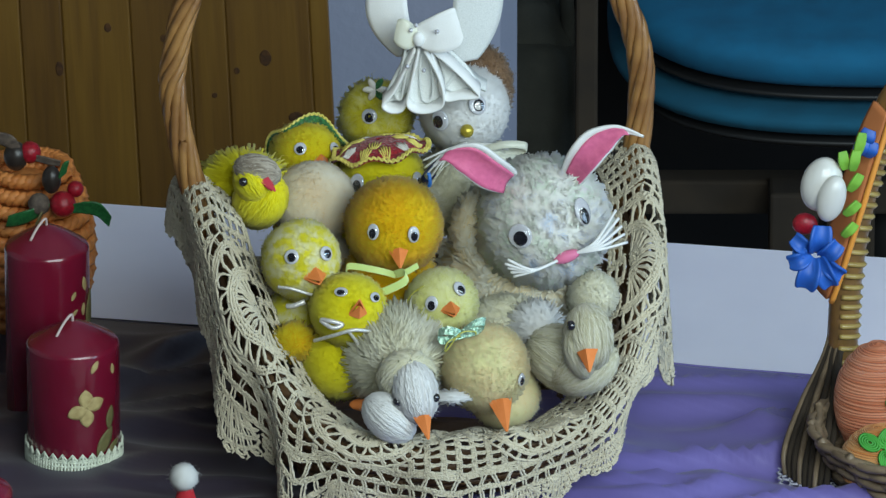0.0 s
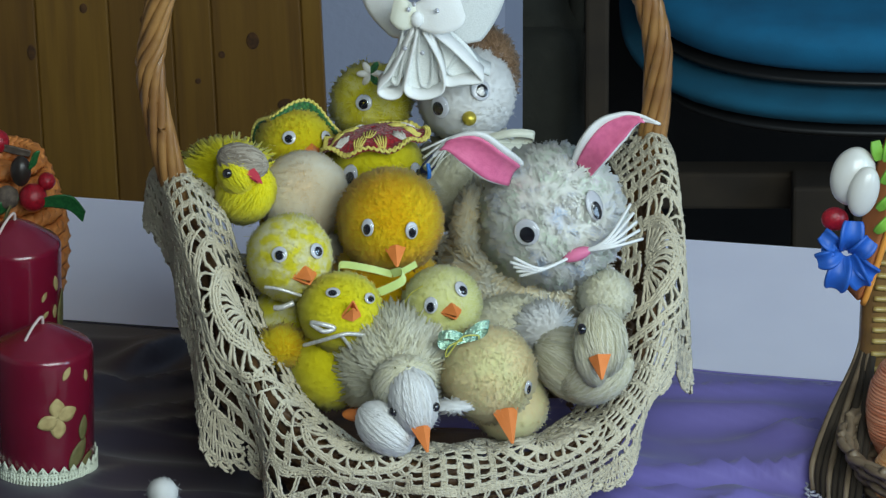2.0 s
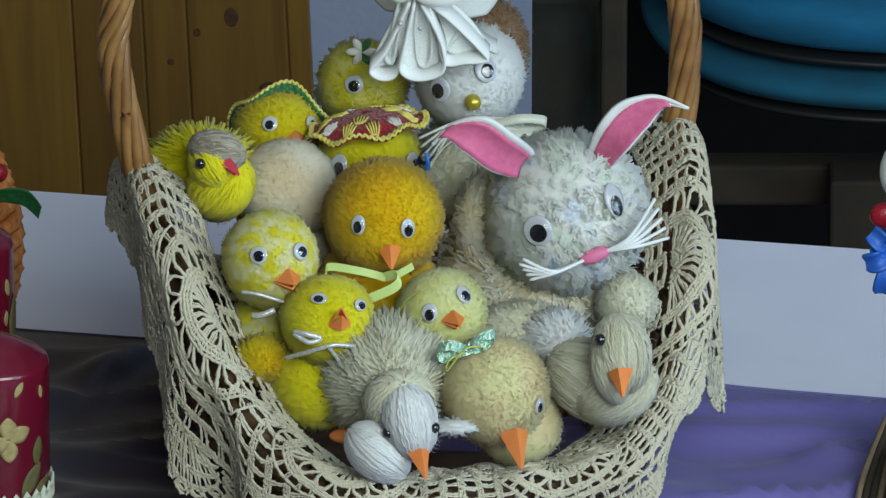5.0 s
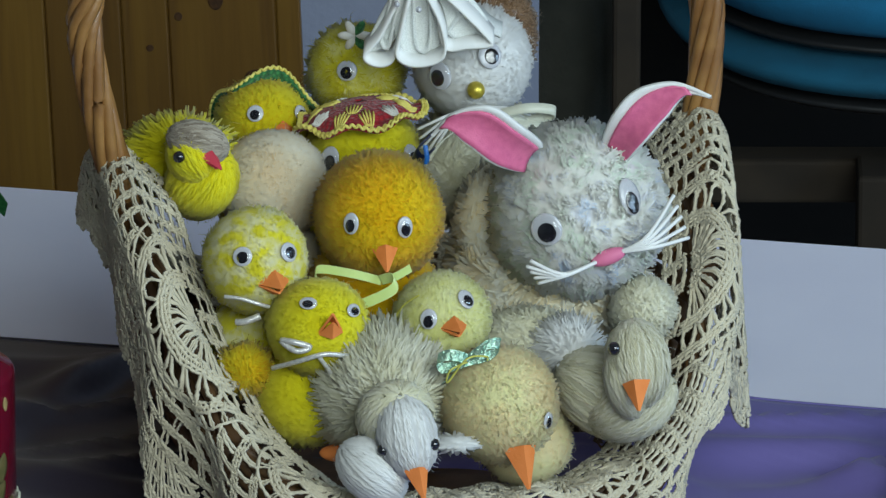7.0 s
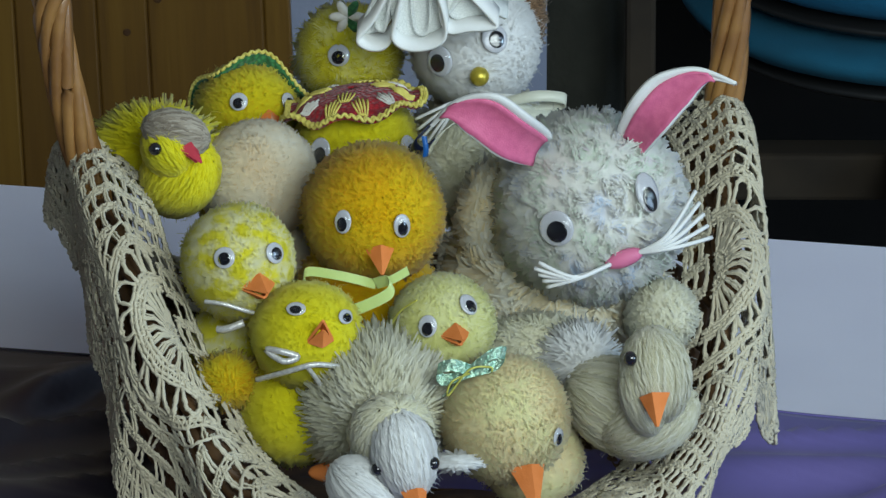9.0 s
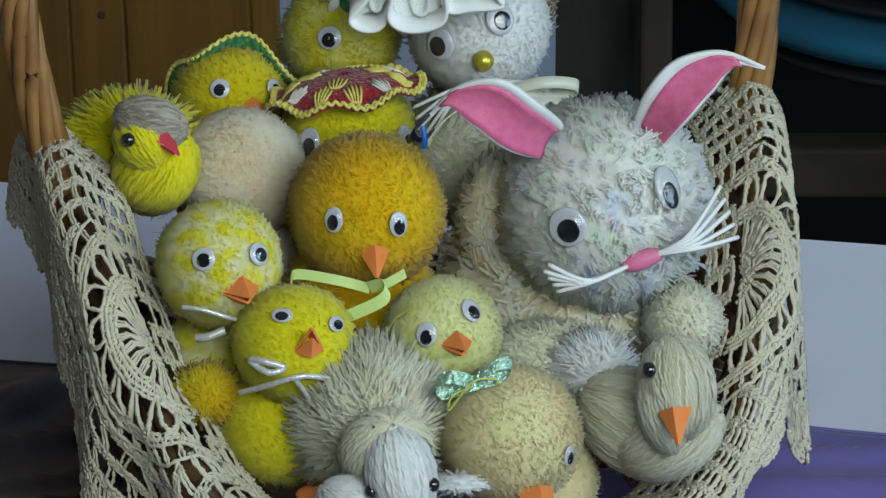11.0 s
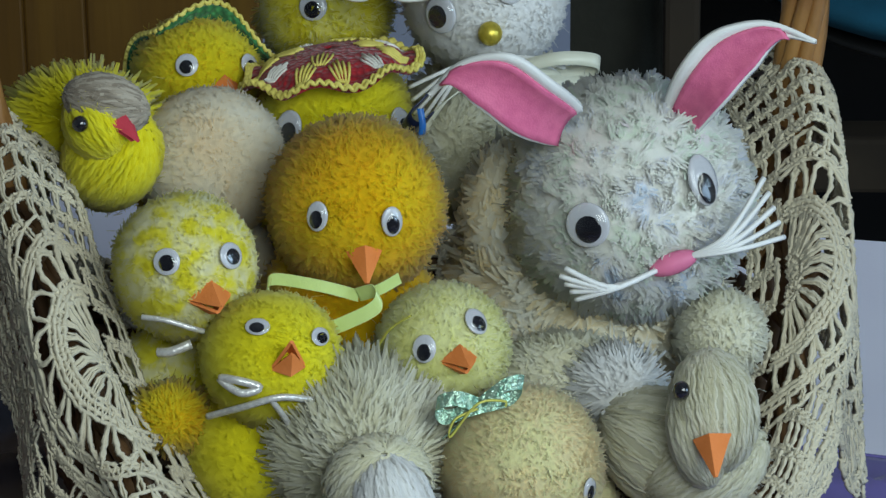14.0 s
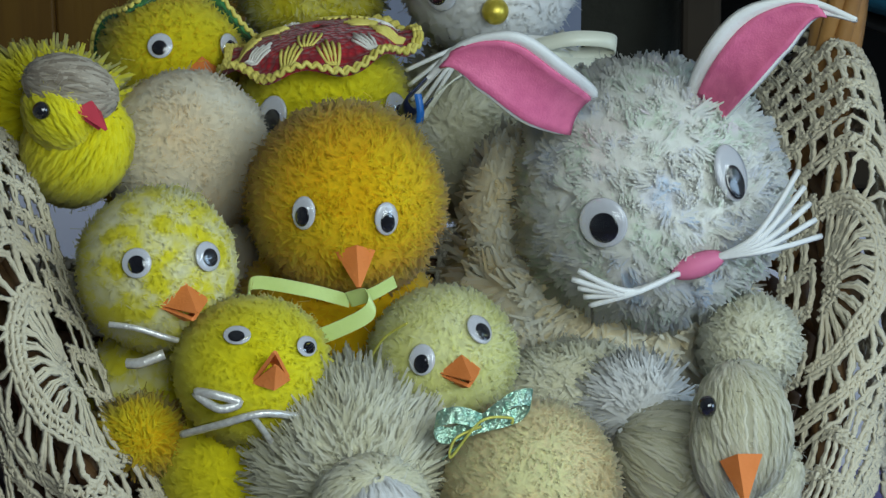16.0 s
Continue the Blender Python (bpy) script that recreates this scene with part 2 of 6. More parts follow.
def fuzz(centre, radii, count, thick=0.0010, depth=0.085, jitter=0.1, lump=0.03, shag=0.02, seed=1, long=False, sweep=None, fibres=4, hair=0.43, core_at=0.50):
    """A clipped or shaggy yarn ball: a core and thousands of yarn ends, each splayed into fibres. long: loose bent strands; sweep: the way they are combed."""
    rng = np.random.default_rng(seed)
    radii = np.asarray(radii if np.ndim(radii) else (radii,) * 3, float)
    i = np.arange(count) + 0.5
    ph, th = np.arccos(1 - 2 * i / count), np.pi * (1 + 5 ** 0.5) * i
    d = np.stack([np.cos(th) * np.sin(ph), np.sin(th) * np.sin(ph), np.cos(ph)], -1)
    d += rng.normal(0, 1.1 / math.sqrt(count), d.shape)
    d /= np.linalg.norm(d, axis=1, keepdims=True)
    m = len(d)
    k1, k2 = rng.normal(0, 2.4, (7, 3)), rng.uniform(0, 6.28, 7)
    k3, k4 = rng.normal(0, 7.0, (9, 3)), rng.uniform(0, 6.28, 9)
    low = np.sin(d @ k1.T + k2).mean(1) * 1.5 + np.sin(d @ k3.T + k4).mean(1) * 0.7
    # tufts lean together
    lean = np.stack([np.sin(d @ rng.normal(0, 6.0, (5, 3)).T + rng.uniform(0, 6, 5)).mean(1) for _ in range(3)], -1)
    tip = d + rng.normal(0, jitter * 0.6, d.shape) + lean * jitter * (1.4 if long else 0.7)
    if sweep is not None:
        tip += np.asarray(sweep)
    tip /= np.linalg.norm(tip, axis=1, keepdims=True)
    tip = tip * radii * (1 + lump * low + rng.normal(0, 0.6, m) * shag)[:, None]
    root = d * radii * (1 - depth)
    # the side that lies against the others and the basket is left with single fibres
    open_side = np.where(d @ np.array((0.0, -0.82, 0.57)) > -0.15)[0]
    hidden = np.where(d @ np.array((0.0, -0.82, 0.57)) <= -0.15)[0]
    few = 2 if long else fibres
    idx = np.concatenate([np.repeat(open_side, few), hidden])
    off = rng.normal(0, thick * (0.45 if long else 0.62), (len(idx), 3))
    t2 = tip[idx] + off - d[idx] * np.minimum((off ** 2).sum(1, keepdims=True) / (thick * 1.6), thick)
    t2 *= 1 + rng.normal(0, 0.007, (len(idx), 1))
    r2 = root[idx] + rng.normal(0, thick * 0.35, (len(idx), 3))
    th = thick * rng.uniform(0.75, 1.25, (len(idx), 1)) * np.concatenate([np.full(len(open_side) * few, 0.62 if long else hair), np.full(len(hidden), 1.0)])[:, None]
    if long:
        mid = 0.5 * r2 + 0.5 * t2 + d[idx] * radii * 0.05 + rng.normal(0, 0.0006, t2.shape)
        v, q, t = tubes(np.stack([r2, mid, t2], 1), th * np.array((0.9, 1.15, 0.5)), 3)
    else:
        v, q, t = tubes(np.stack([r2, t2], 1), th * np.array((1.0, 0.55)), 3)
    # fine fibres make the outline soft
    fly = tip[rng.integers(0, m, m // 8)]
    v, q, t = join((v, q, t), tubes(np.stack([fly * 0.97, fly * 1.012 + rng.normal(0, 0.0007, fly.shape), fly * 1.035 + rng.normal(0, 0.0014, fly.shape)], 1), 0.00010, 3, caps=False))
    core = ball(radii * (1 - depth * (0.42 if long else core_at)), 24, 14)
    v, q, t = join(core, (v, q, t))
    # the ends shade softly, as a fleece does
    nor = v / radii ** 2
    nor /= np.linalg.norm(nor, axis=1, keepdims=True) + 1e-12
    return v + np.asarray(centre), q, t, nor


def wound(centre, radii, count=46, thick=0.0013, seed=1, turn=None, points=17, wobble=0.05):
    """Two-ply yarn laid from pole to pole (local z) round an egg-shaped core."""
    rng = np.random.default_rng(seed)
    radii = np.asarray(radii, float)
    count, thick = int(count * 1.25), thick * 0.84
    out, nors = [], []
    for layer in range(2):
        a = np.arange(count) * 2 * np.pi / count + rng.normal(0, 0.06, count) + layer * np.pi / count
        s = np.linspace(0.06, np.pi - 0.06, points * 2)
        ang = a[:, None] + wobble * np.sin(s * 2 + rng.uniform(0, 6, (count, 1))) + 0.12 * layer
        path = np.stack([np.sin(s) * np.cos(ang), np.sin(s) * np.sin(ang), np.broadcast_to(np.cos(s), ang.shape)], -1)
        out_dir = path.copy()
        path = path * radii * (1 + rng.normal(0, 0.018, (count, 1, 1)) - 0.015 * layer)
        along = np.gradient(path, axis=1)
        along /= np.linalg.norm(along, axis=2, keepdims=True) + 1e-12
        across = np.cross(along, out_dir)
        across /= np.linalg.norm(across, axis=2, keepdims=True) + 1e-12
        for ply in range(2):
            ph = s[None, :] * np.mean(radii) / 0.0011 + rng.uniform(0, 6, (count, 1)) + ply * np.pi
            p = path + thick * 0.42 * (np.cos(ph)[..., None] * across + np.sin(ph)[..., None] * out_dir)
            piece = tubes(p, thick * 0.62, 3, caps=False)
            own = (piece[0] - np.repeat(p.reshape(-1, 3), 3, axis=0)) / thick
            nors.append(own + 1.1 * np.repeat(out_dir.reshape(-1, 3), 3, axis=0))
            out.append(piece)
    # loose fibres standing off the yarn
    d = rng.normal(0, 1, (count * 8, 3))
    d /= np.linalg.norm(d, axis=1, keepdims=True)
    fly = d * radii
    out.append(tubes(np.stack([fly, fly * 1.02 + rng.normal(0, 0.0009, fly.shape), fly * 1.05 + rng.normal(0, 0.0018, fly.shape)], 1), 0.00010, 3, caps=False))
    nors.append(out[-1][0] / radii ** 2 * np.mean(radii))
    core = ball(radii * 0.985, 20, 12)
    v, q, t = join(core, *out)
    nor = np.concatenate([core[0] / radii ** 2 * np.mean(radii)] + nors)
    nor /= np.linalg.norm(nor, axis=1, keepdims=True) + 1e-12
    if turn is not None:
        rot = np.array(turn.to_3x3()).T
        v, nor = v @ rot, nor @ rot
    return v + np.asarray(centre), q, t, nor


def smooth_path(points, n, closed=False):
    """A smooth curve through a few points, at n even steps."""
    p = np.asarray(points, float)
    k = len(p)
    u = np.linspace(0, k if closed else k - 1, n, endpoint=not closed)
    i = np.minimum(u.astype(int), k - 1 if closed else k - 2)
    f = (u - i)[:, None]
    g = (lambda j: p[j % k]) if closed else (lambda j: p[np.clip(j, 0, k - 1)])
    a, b, c, d = g(i - 1), g(i), g(i + 1), g(i + 2)
    return 0.5 * (2 * b + (c - a) * f + (2 * a - 5 * b + 4 * c - d) * f ** 2 + (3 * b - a - 3 * c + d) * f ** 3)


def sheet(grid, thickness):
    """A closed sheet of a thickness over a grid of points (N, M, 3)."""
    g = np.asarray(grid, float)
    n, m, _ = g.shape
    du, dv = np.gradient(g, axis=0), np.gradient(g, axis=1)
    nor = np.cross(du, dv)
    nor /= np.linalg.norm(nor, axis=2, keepdims=True) + 1e-12
    v = np.concatenate([(g + nor * thickness / 2).reshape(-1, 3), (g - nor * thickness / 2).reshape(-1, 3)])
    i, j = np.meshgrid(np.arange(n - 1), np.arange(m - 1), indexing="ij")
    a = (i * m + j).ravel()
    top = np.stack([a, a + m, a + m + 1, a + 1], -1)
    bot = top[:, ::-1] + n * m
    rim = list(range(m)) + [r * m + m - 1 for r in range(1, n)] + [(n - 1) * m + c for c in range(m - 2, -1, -1)] + [r * m for r in range(n - 2, 0, -1)]
    rim = np.array(rim)
    nxt = np.roll(rim, -1)
    side = np.stack([rim, nxt, nxt + n * m, rim + n * m], -1)
    return v, np.concatenate([top, bot, side]), np.zeros((0, 3), int)


def ribbon(points, width, side, thickness=0.0004, n=28):
    """A band along a path, its width along side."""
    p = smooth_path(points, n)
    side = np.asarray(side, float)
    side = side / np.linalg.norm(side)
    w = np.linspace(-0.5, 0.5, 3) * width
    return sheet(p[:, None, :] + w[None, :, None] * side, thickness)


def box(lo, hi, bevel=0.003):
    bm = bmesh.new()
    bmesh.ops.create_cube(bm, size=1)
    for v in bm.verts:
        v.co = Vector([lo[i] + (v.co[i] + 0.5) * (hi[i] - lo[i]) for i in range(3)])
    if bevel:
        bmesh.ops.bevel(bm, geom=bm.edges[:], offset=bevel, segments=2, affect="EDGES", profile=0.5)
    me = bpy.data.meshes.new("box")
    bm.to_mesh(me)
    bm.free()
    return me


def lathe(profile, n=48):
    """A turned form: profile of (radius, height), closed at both ends on the axis."""
    a = np.arange(n) * 2 * np.pi / n
    p = np.asarray(profile, float)
    v = np.stack([p[:, :1] * np.cos(a), p[:, :1] * np.sin(a), np.broadcast_to(p[:, 1:], (len(p), n))], -1).reshape(-1, 3)
    i, j = np.meshgrid(np.arange(len(p) - 1), np.arange(n), indexing="ij")
    j2 = (j + 1) % n
    q = np.stack([i * n + j, i * n + j2, (i + 1) * n + j2, (i + 1) * n + j], -1).reshape(-1, 4)
    return v, q, np.zeros((0, 3), int)


# ---------------- room ----------------
M_WALL = plain("white_plaster", (0.26, 0.28, 0.37), (0.23, 0.25, 0.33), 0.85, 6, 0.001, 120)
M_HALL = plain("hall_paint", (0.62, 0.62, 0.60), (0.56, 0.56, 0.54), 0.85, 5, 0.001, 120)
M_CEIL = plain("ceiling_paint", (0.75, 0.75, 0.73), rough=0.9, scale=4)


def floor_material():
    m, nt, s = shader("brown_floor_boards")
    n = noise_of(nt, 14, 6, stretch=(1, 12, 1))
    nt.links.new(ramp(nt, n, [(0.3, (0.07, 0.04, 0.022)), (0.7, (0.15, 0.085, 0.045))]), s.inputs["Base Color"])
    s.inputs["Roughness"].default_value = 0.5
    return m


def pine_material():
    """Varnished pine: long grain, growth rings and knots; each board has its own tone."""
    m, nt, s = shader("varnished_pine")
    info = nt.nodes.new("ShaderNodeObjectInfo")
    grain = noise_of(nt, 9, 6, stretch=(16, 16, 0.9))
    col = ramp(nt, grain, [(0.3, (0.102, 0.047, 0.0040)), (0.5, (0.132, 0.064, 0.0054)), (0.72, (0.152, 0.077, 0.0075))])
    tone = ramp(nt, info.outputs["Random"], [(0.0, (0.74, 0.68, 0.6)), (1.0, (1.05, 1.05, 1.0))])
    col = mixed(nt, 1.0, col, tone, "MULTIPLY")
    nt.links.new(col, s.inputs["Base Color"])
    s.inputs["Roughness"].default_value, s.inputs["Coat Weight"].default_value = 0.45, 0.15
    bump(nt, s, grain, 0.3, 0.001)
    return m


M_FLOOR, M_PINE = floor_material(), pine_material()
M_KNOT = plain("pine_knot", (0.072, 0.029, 0.005), (0.034, 0.013, 0.003), 1.0, 260)
for nm, lo, hi, mt in (("floor", (-4.2, -9.2, -0.1), (4.2, 2.7, 0), M_FLOOR), ("ceiling", (-4.2, -9.2, 4.6), (4.2, 2.7, 4.7), M_CEIL),
                       ("wall_back", (-4.2, 2.5, 0), (4.2, 2.7, 4.6), M_WALL), ("wall_front", (-4.2, -9.2, 0), (4.2, -9.0, 4.6), M_HALL),
                       ("wall_left", (-4.2, -9.0, 0), (-4.0, 2.5, 4.6), M_HALL), ("wall_right", (4.0, -9.0, 0), (4.2, 2.5, 4.6), M_HALL)):
    ob = new(nm, box(lo, hi, 0))
    ob.data.materials.append(mt)
    tagged(ob, {"floor": "brown wooden floor behind the table", "ceiling": "plain white ceiling"}.get(nm, "plain painted wall of the hall"), nm.split("_")[0], kind="structure")

# boarded wall beside the table: pine boards with tongue joints
panel = thing("wall_boards", (-0.083, 0.76, 0.70), "wall of varnished knotty pine boards", "wall", kind="structure")
backing = part("backing", box((-1.2, -0.0086, -0.70), (-0.004, 0.06, 1.6), 0.0005), M_PINE, panel)
board_x = [-0.60, -0.54, -0.48, -0.42, -0.37, -0.319, -0.287, -0.235, -0.190, -0.162, -0.098, -0.083]
for i in range(len(board_x) - 1):
    part("board", box((board_x[i] + 0.0833, -0.010, -0.70), (board_x[i + 1] + 0.0827, 0.012, 1.6), 0.0012), M_PINE, panel)


def knot(x, z, rx, rz):
    v, q, t = ball((rx, 0.0004, rz), 14, 8)
    part("knot", (v + np.array((x, 0.7498, z)), q, t), M_KNOT, panel)


for x, z, rx, rz in ((-0.2523, 0.7912, 0.0028, 0.0038), (-0.2911, 0.7593, 0.003, 0.0062), (-0.21, 0.7807, 0.0026, 0.003), (-0.1332, 0.7611, 0.0046, 0.0066), (-0.1557, 0.7514, 0.0024, 0.0028), (-0.1118, 0.7113, 0.0062, 0.0045), (-0.1736, 0.7321, 0.0022, 0.0022)):
    knot(x, z, rx, rz)
panel.rotation_euler = (0, radians(-2.6), 0)
# white pillar next to the boards
pillar = new("pillar", box((-0.30, 0.90, 0), (0.058, 1.1, 4.6), 0.045))
pillar.data.materials.append(M_WALL)
tagged(pillar, "white painted pillar beside the pine boards", "pillar", kind="structure")

# ---------------- table and cloths ----------------
M_TABLECLOTH = plain("white_tablecloth", (0.87, 0.86, 0.99), (0.83, 0.82, 0.96), 0.8, 9, 0.00015, 700)
SKEW = radians(-10.5)


def on_table(x, y, z):
    """Table places (x along its rear edge, y towards it) to the world."""
    return Vector((x * math.cos(SKEW) - y * math.sin(SKEW), x * math.sin(SKEW) + y * math.cos(SKEW), z))


TABLE_TURN = Matrix.Rotation(SKEW, 4, "Z")
table = thing("table", (0, 0, 0), "long table with a white cover beneath a purple satin cloth", "table")
table.matrix_basis = TABLE_TURN
part("tabletop", box((-1.0, -0.5, 0.715), (1.0, 0.431, 0.746), 0.004), M_TABLECLOTH, table, "white covered tabletop")
for x in (-0.94, 0.94):
    for y in (-0.44, 0.37):
        part("leg", box((x - 0.025, y - 0.025, 0), (x + 0.025, y + 0.025, 0.7155), 0.003), M_CANE, table)


def satin_material(name, dark, light, rough):
    m, nt, s = shader(name)
    n = noise_of(nt, 3.5, 3)
    nt.links.new(ramp(nt, n, [(0.3, dark), (0.7, light)]), s.inputs["Base Color"])
    s.inputs["Roughness"].default_value = rough
    s.inputs["Sheen Weight"].default_value = 0.10
    s.inputs["Specular IOR Level"].default_value = 0.6
    bump(nt, s, noise_of(nt, 900, 2), 0.15, 0.0003)
    return m


def cloth_height(x, y):
    """Soft folds of the satin over the table, and a few sharp creases."""
    h = 0.0030 * (1 + math.sin(6 * x + 24 * y + 1.7 * math.sin(7 * x + 3 * y)))
    n1 = noise.noise(Vector((x * 5.5 + 2.0, y * 19 - x * 5, 3.1)))
    n2 = noise.noise(Vector((x * 9 + 4, y * 22 + x * 6, 9.7)))
    h += (0.014 + 0.026 * min(1, max(0, x * 5))) * (0.5 - abs(n1)) ** 2 * 2.2 + 0.009 * max(0, n2)
    for cx, cy, ax, ay, length, wide, tall in ((-0.222, 0.135, 0.42, 0.9, 0.045, 0.014, 0.014), (-0.262, 0.085, 0.85, 0.25, 0.030, 0.013, 0.011), (-0.268, 0.035, 0.45, 0.9, 0.050, 0.018, 0.010), (-0.170, 0.020, 0.9, 0.45, 0.070, 0.022, 0.007)):
        ln = math.hypot(ax, ay)
        along, off = ((x - cx) * ax + (y - cy) * ay) / ln, ((x - cx) * ay - (y - cy) * ax) / ln
        f = max(0, 1 - (along / length) ** 2)
        h += tall * f * math.exp(-(off / wide) ** 2 * (2.2 if off > 0 else 0.5))
    return h


def satin(name, x0, x1, material, label, stitched):
    nx, ny = 170, 110
    g = np.zeros((ny, nx, 3))
    for r in range(ny):
        for c in range(nx):
            x = x0 + (x1 - x0) * c / (nx - 1)
            edge = 0.200 - 0.014 * max(0, min(1, x / 0.15)) + 0.003 * math.sin(9 * x + 1)
            y = -0.49 + (edge + 0.49) * r / (ny - 1)
            g[r, c] = on_table(x, y, 0.7485 + cloth_height(x, y) * min(1, (edge - y) / 0.07 + 0.04))
    cloth = tagged(new(name, raw_mesh(name, *sheet(g[:, ::-1], 0.0012))), label, "cloth")
    cloth.data.materials.append(material)
    line = g[-4] + np.array((0, 0, 0.0008))
    for k in range(2, nx - 2, 3) if stitched else ():
        part("stitch", tubes(line[k:k + 2], 0.0005, 4), material, cloth)
    part("hem_fold", tubes(smooth_path(g[-1][::5] + np.array((0, 0, 0.0006)), 200), 0.0011, 5), material, cloth)


satin("satin_cloth", -0.06, 0.80, satin_material("purple_satin", (0.120, 0.098, 0.30), (0.165, 0.135, 0.40), 0.42), "purple satin cloth lying creased on the white table", True)
# the satin's left part: its shade and missing sheen are in the darker colour
satin("satin_cloth_shaded", -0.80, -0.061, satin_material("shaded_purple_satin", (0.027, 0.020, 0.033), (0.040, 0.030, 0.052), 0.42), "left part of the purple satin cloth creased under the candles, shade painted in", False)

# ---------------- basket ----------------
BASE_Z = 0.752
MID = np.array((-0.0185, 0.035))
YAW = radians(12.7)


def rim_point(a, k=1.0):
    """The basket's rim at the angle a from its right handle; k widens it."""
    ca, sa = math.cos(a), math.sin(a)
    x, y = 0.151 * math.copysign(abs(ca) ** 0.8, ca) * k, 0.178 * math.copysign(abs(sa) ** 0.8, sa) * k
    lift = 0.061 + 0.119 * abs(ca) ** 4
    return np.array((MID[0] + x * math.cos(YAW) - y * math.sin(YAW), MID[1] + x * math.sin(YAW) + y * math.cos(YAW), BASE_Z + lift))


def rim_out(a):
    x, y = math.cos(a) / 0.150, math.sin(a) / 0.178
    v = np.array((x * math.cos(YAW) - y * math.sin(YAW), x * math.sin(YAW) + y * math.cos(YAW), 0))
    return v / np.linalg.norm(v)


def wall_point(a, f):
    """On the basket's wall: f 0 at the foot, 1 at the rim."""
    p, q = rim_point(a), rim_point(a, 0.70)
    q[2] = BASE_Z + 0.006
    w = f ** 0.8
    xy = q[:2] + (p[:2] - q[:2]) * math.sin(w * math.pi / 2)
    return np.array((*xy, q[2] + (p[2] - q[2]) * f))


basket = thing("basket", (MID[0], MID[1], BASE_Z), "brown wicker basket with a tall twisted handle, full of toys", "basket")
STEPS = 120
ANG = np.arange(STEPS) * 2 * np.pi / STEPS
for row in range(15):
    f = 0.02 + row * 0.066
    p = np.array([wall_point(a, f) + rim_out(a) * 0.0022 * (1 if (i // 2 + row) % 2 else -1) for i, a in enumerate(ANG)])
    part("weaver", tubes(p, 0.0034, 6, closed=True), M_WICKER, basket)
for i in range(0, STEPS, 4):
    p = np.array([wall_point(ANG[i], f) for f in np.linspace(0, 1, 10)])
    part("stake", tubes(p, 0.0028, 6), M_WICKER, basket)
for k in range(2):
    p = np.array([rim_point(a) + rim_out(a) * 0.003 * math.cos(26 * a + k * math.pi) + np.array((0, 0, -0.005 + 0.003 * math.sin(26 * a + k * math.pi))) for a in np.arange(240) * 2 * np.pi / 240])
    part("rim_braid", tubes(p, 0.0035, 6, closed=True), M_WICKER, basket)
fl = np.array([[wall_point(a, 0.0) * (f, f, 0) + np.array((MID[0] * (1 - f), MID[1] * (1 - f), BASE_Z + 0.004)) for f in np.linspace(0.02, 1, 6)] for a in np.append(ANG, 0)[::4]])
part("base", sheet(fl, 0.006), M_WICKER, basket)

# handle: canes twisted round one another along an arch
SIDE = np.array((math.cos(YAW), math.sin(YAW), 0))
arch_pts = [(-0.145, -0.06), (-0.155, 0.0), (-0.167, 0.051), (-0.174, 0.094), (-0.172, 0.119), (-0.163, 0.158), (-0.14, 0.205), (-0.09, 0.25), (-0.01, 0.27), (0.07, 0.25), (0.122, 0.205), (0.148, 0.135), (0.158, 0.105), (0.162, 0.07), (0.157, 0.01), (0.145, -0.06)]
CROSS = np.array((-SIDE[1], SIDE[0], 0))
arch = smooth_path([np.array((MID[0], MID[1], BASE_Z + 0.178)) + SIDE * u + np.array((0, 0, w)) for u, w in arch_pts], 220)
tan = np.gradient(arch, axis=0)
tan /= np.linalg.norm(tan, axis=1, keepdims=True)
inw = np.cross(tan, CROSS)
for k in range(7):
    ph = np.linspace(0, 22, 220) + k * 2 * np.pi / 7
    p = arch + 0.0062 * (np.cos(ph)[:, None] * CROSS + np.sin(ph)[:, None] * inw)
    part("handle_cane", tubes(p, 0.0036, 5), M_CANE, basket)

# ---------------- toy parts ----------------


def dome(r, h, n=24, rings=6):
    prof = [(r * math.cos(e), h * math.sin(e)) for e in np.linspace(0, math.pi / 2 - 0.02, rings)]
    return raw_mesh("dome", *lathe([(0.0001, -h * 0.3), (r, -h * 0.3)] + prof, n))


EYE_MESH, PUPIL_MESH, BEAD_MESH, LENS_MESH = dome(1, 0.16), dome(1, 0.12), dome(1, 0.9), dome(1, 0.42, 24, 9)


def clear_plastic():
    m, nt, s = shader("clear_plastic")
    clear, gloss, both, fr = (nt.nodes.new(n) for n in ("ShaderNodeBsdfTransparent", "ShaderNodeBsdfGlossy", "ShaderNodeMixShader", "ShaderNodeFresnel"))
    gloss.inputs["Roughness"].default_value = 0.06
    nt.links.new(fr.outputs[0], both.inputs[0])
    nt.links.new(clear.outputs[0], both.inputs[1])
    nt.links.new(gloss.outputs[0], both.inputs[2])
    nt.links.new(both.outputs[0], nt.nodes["Material Output"].inputs[0])
    return m


M_LENS = clear_plastic()
EYE_MESH.materials.append(M_EYE), PUPIL_MESH.materials.append(M_PUPIL), BEAD_MESH.materials.append(M_PUPIL), LENS_MESH.materials.append(M_LENS)


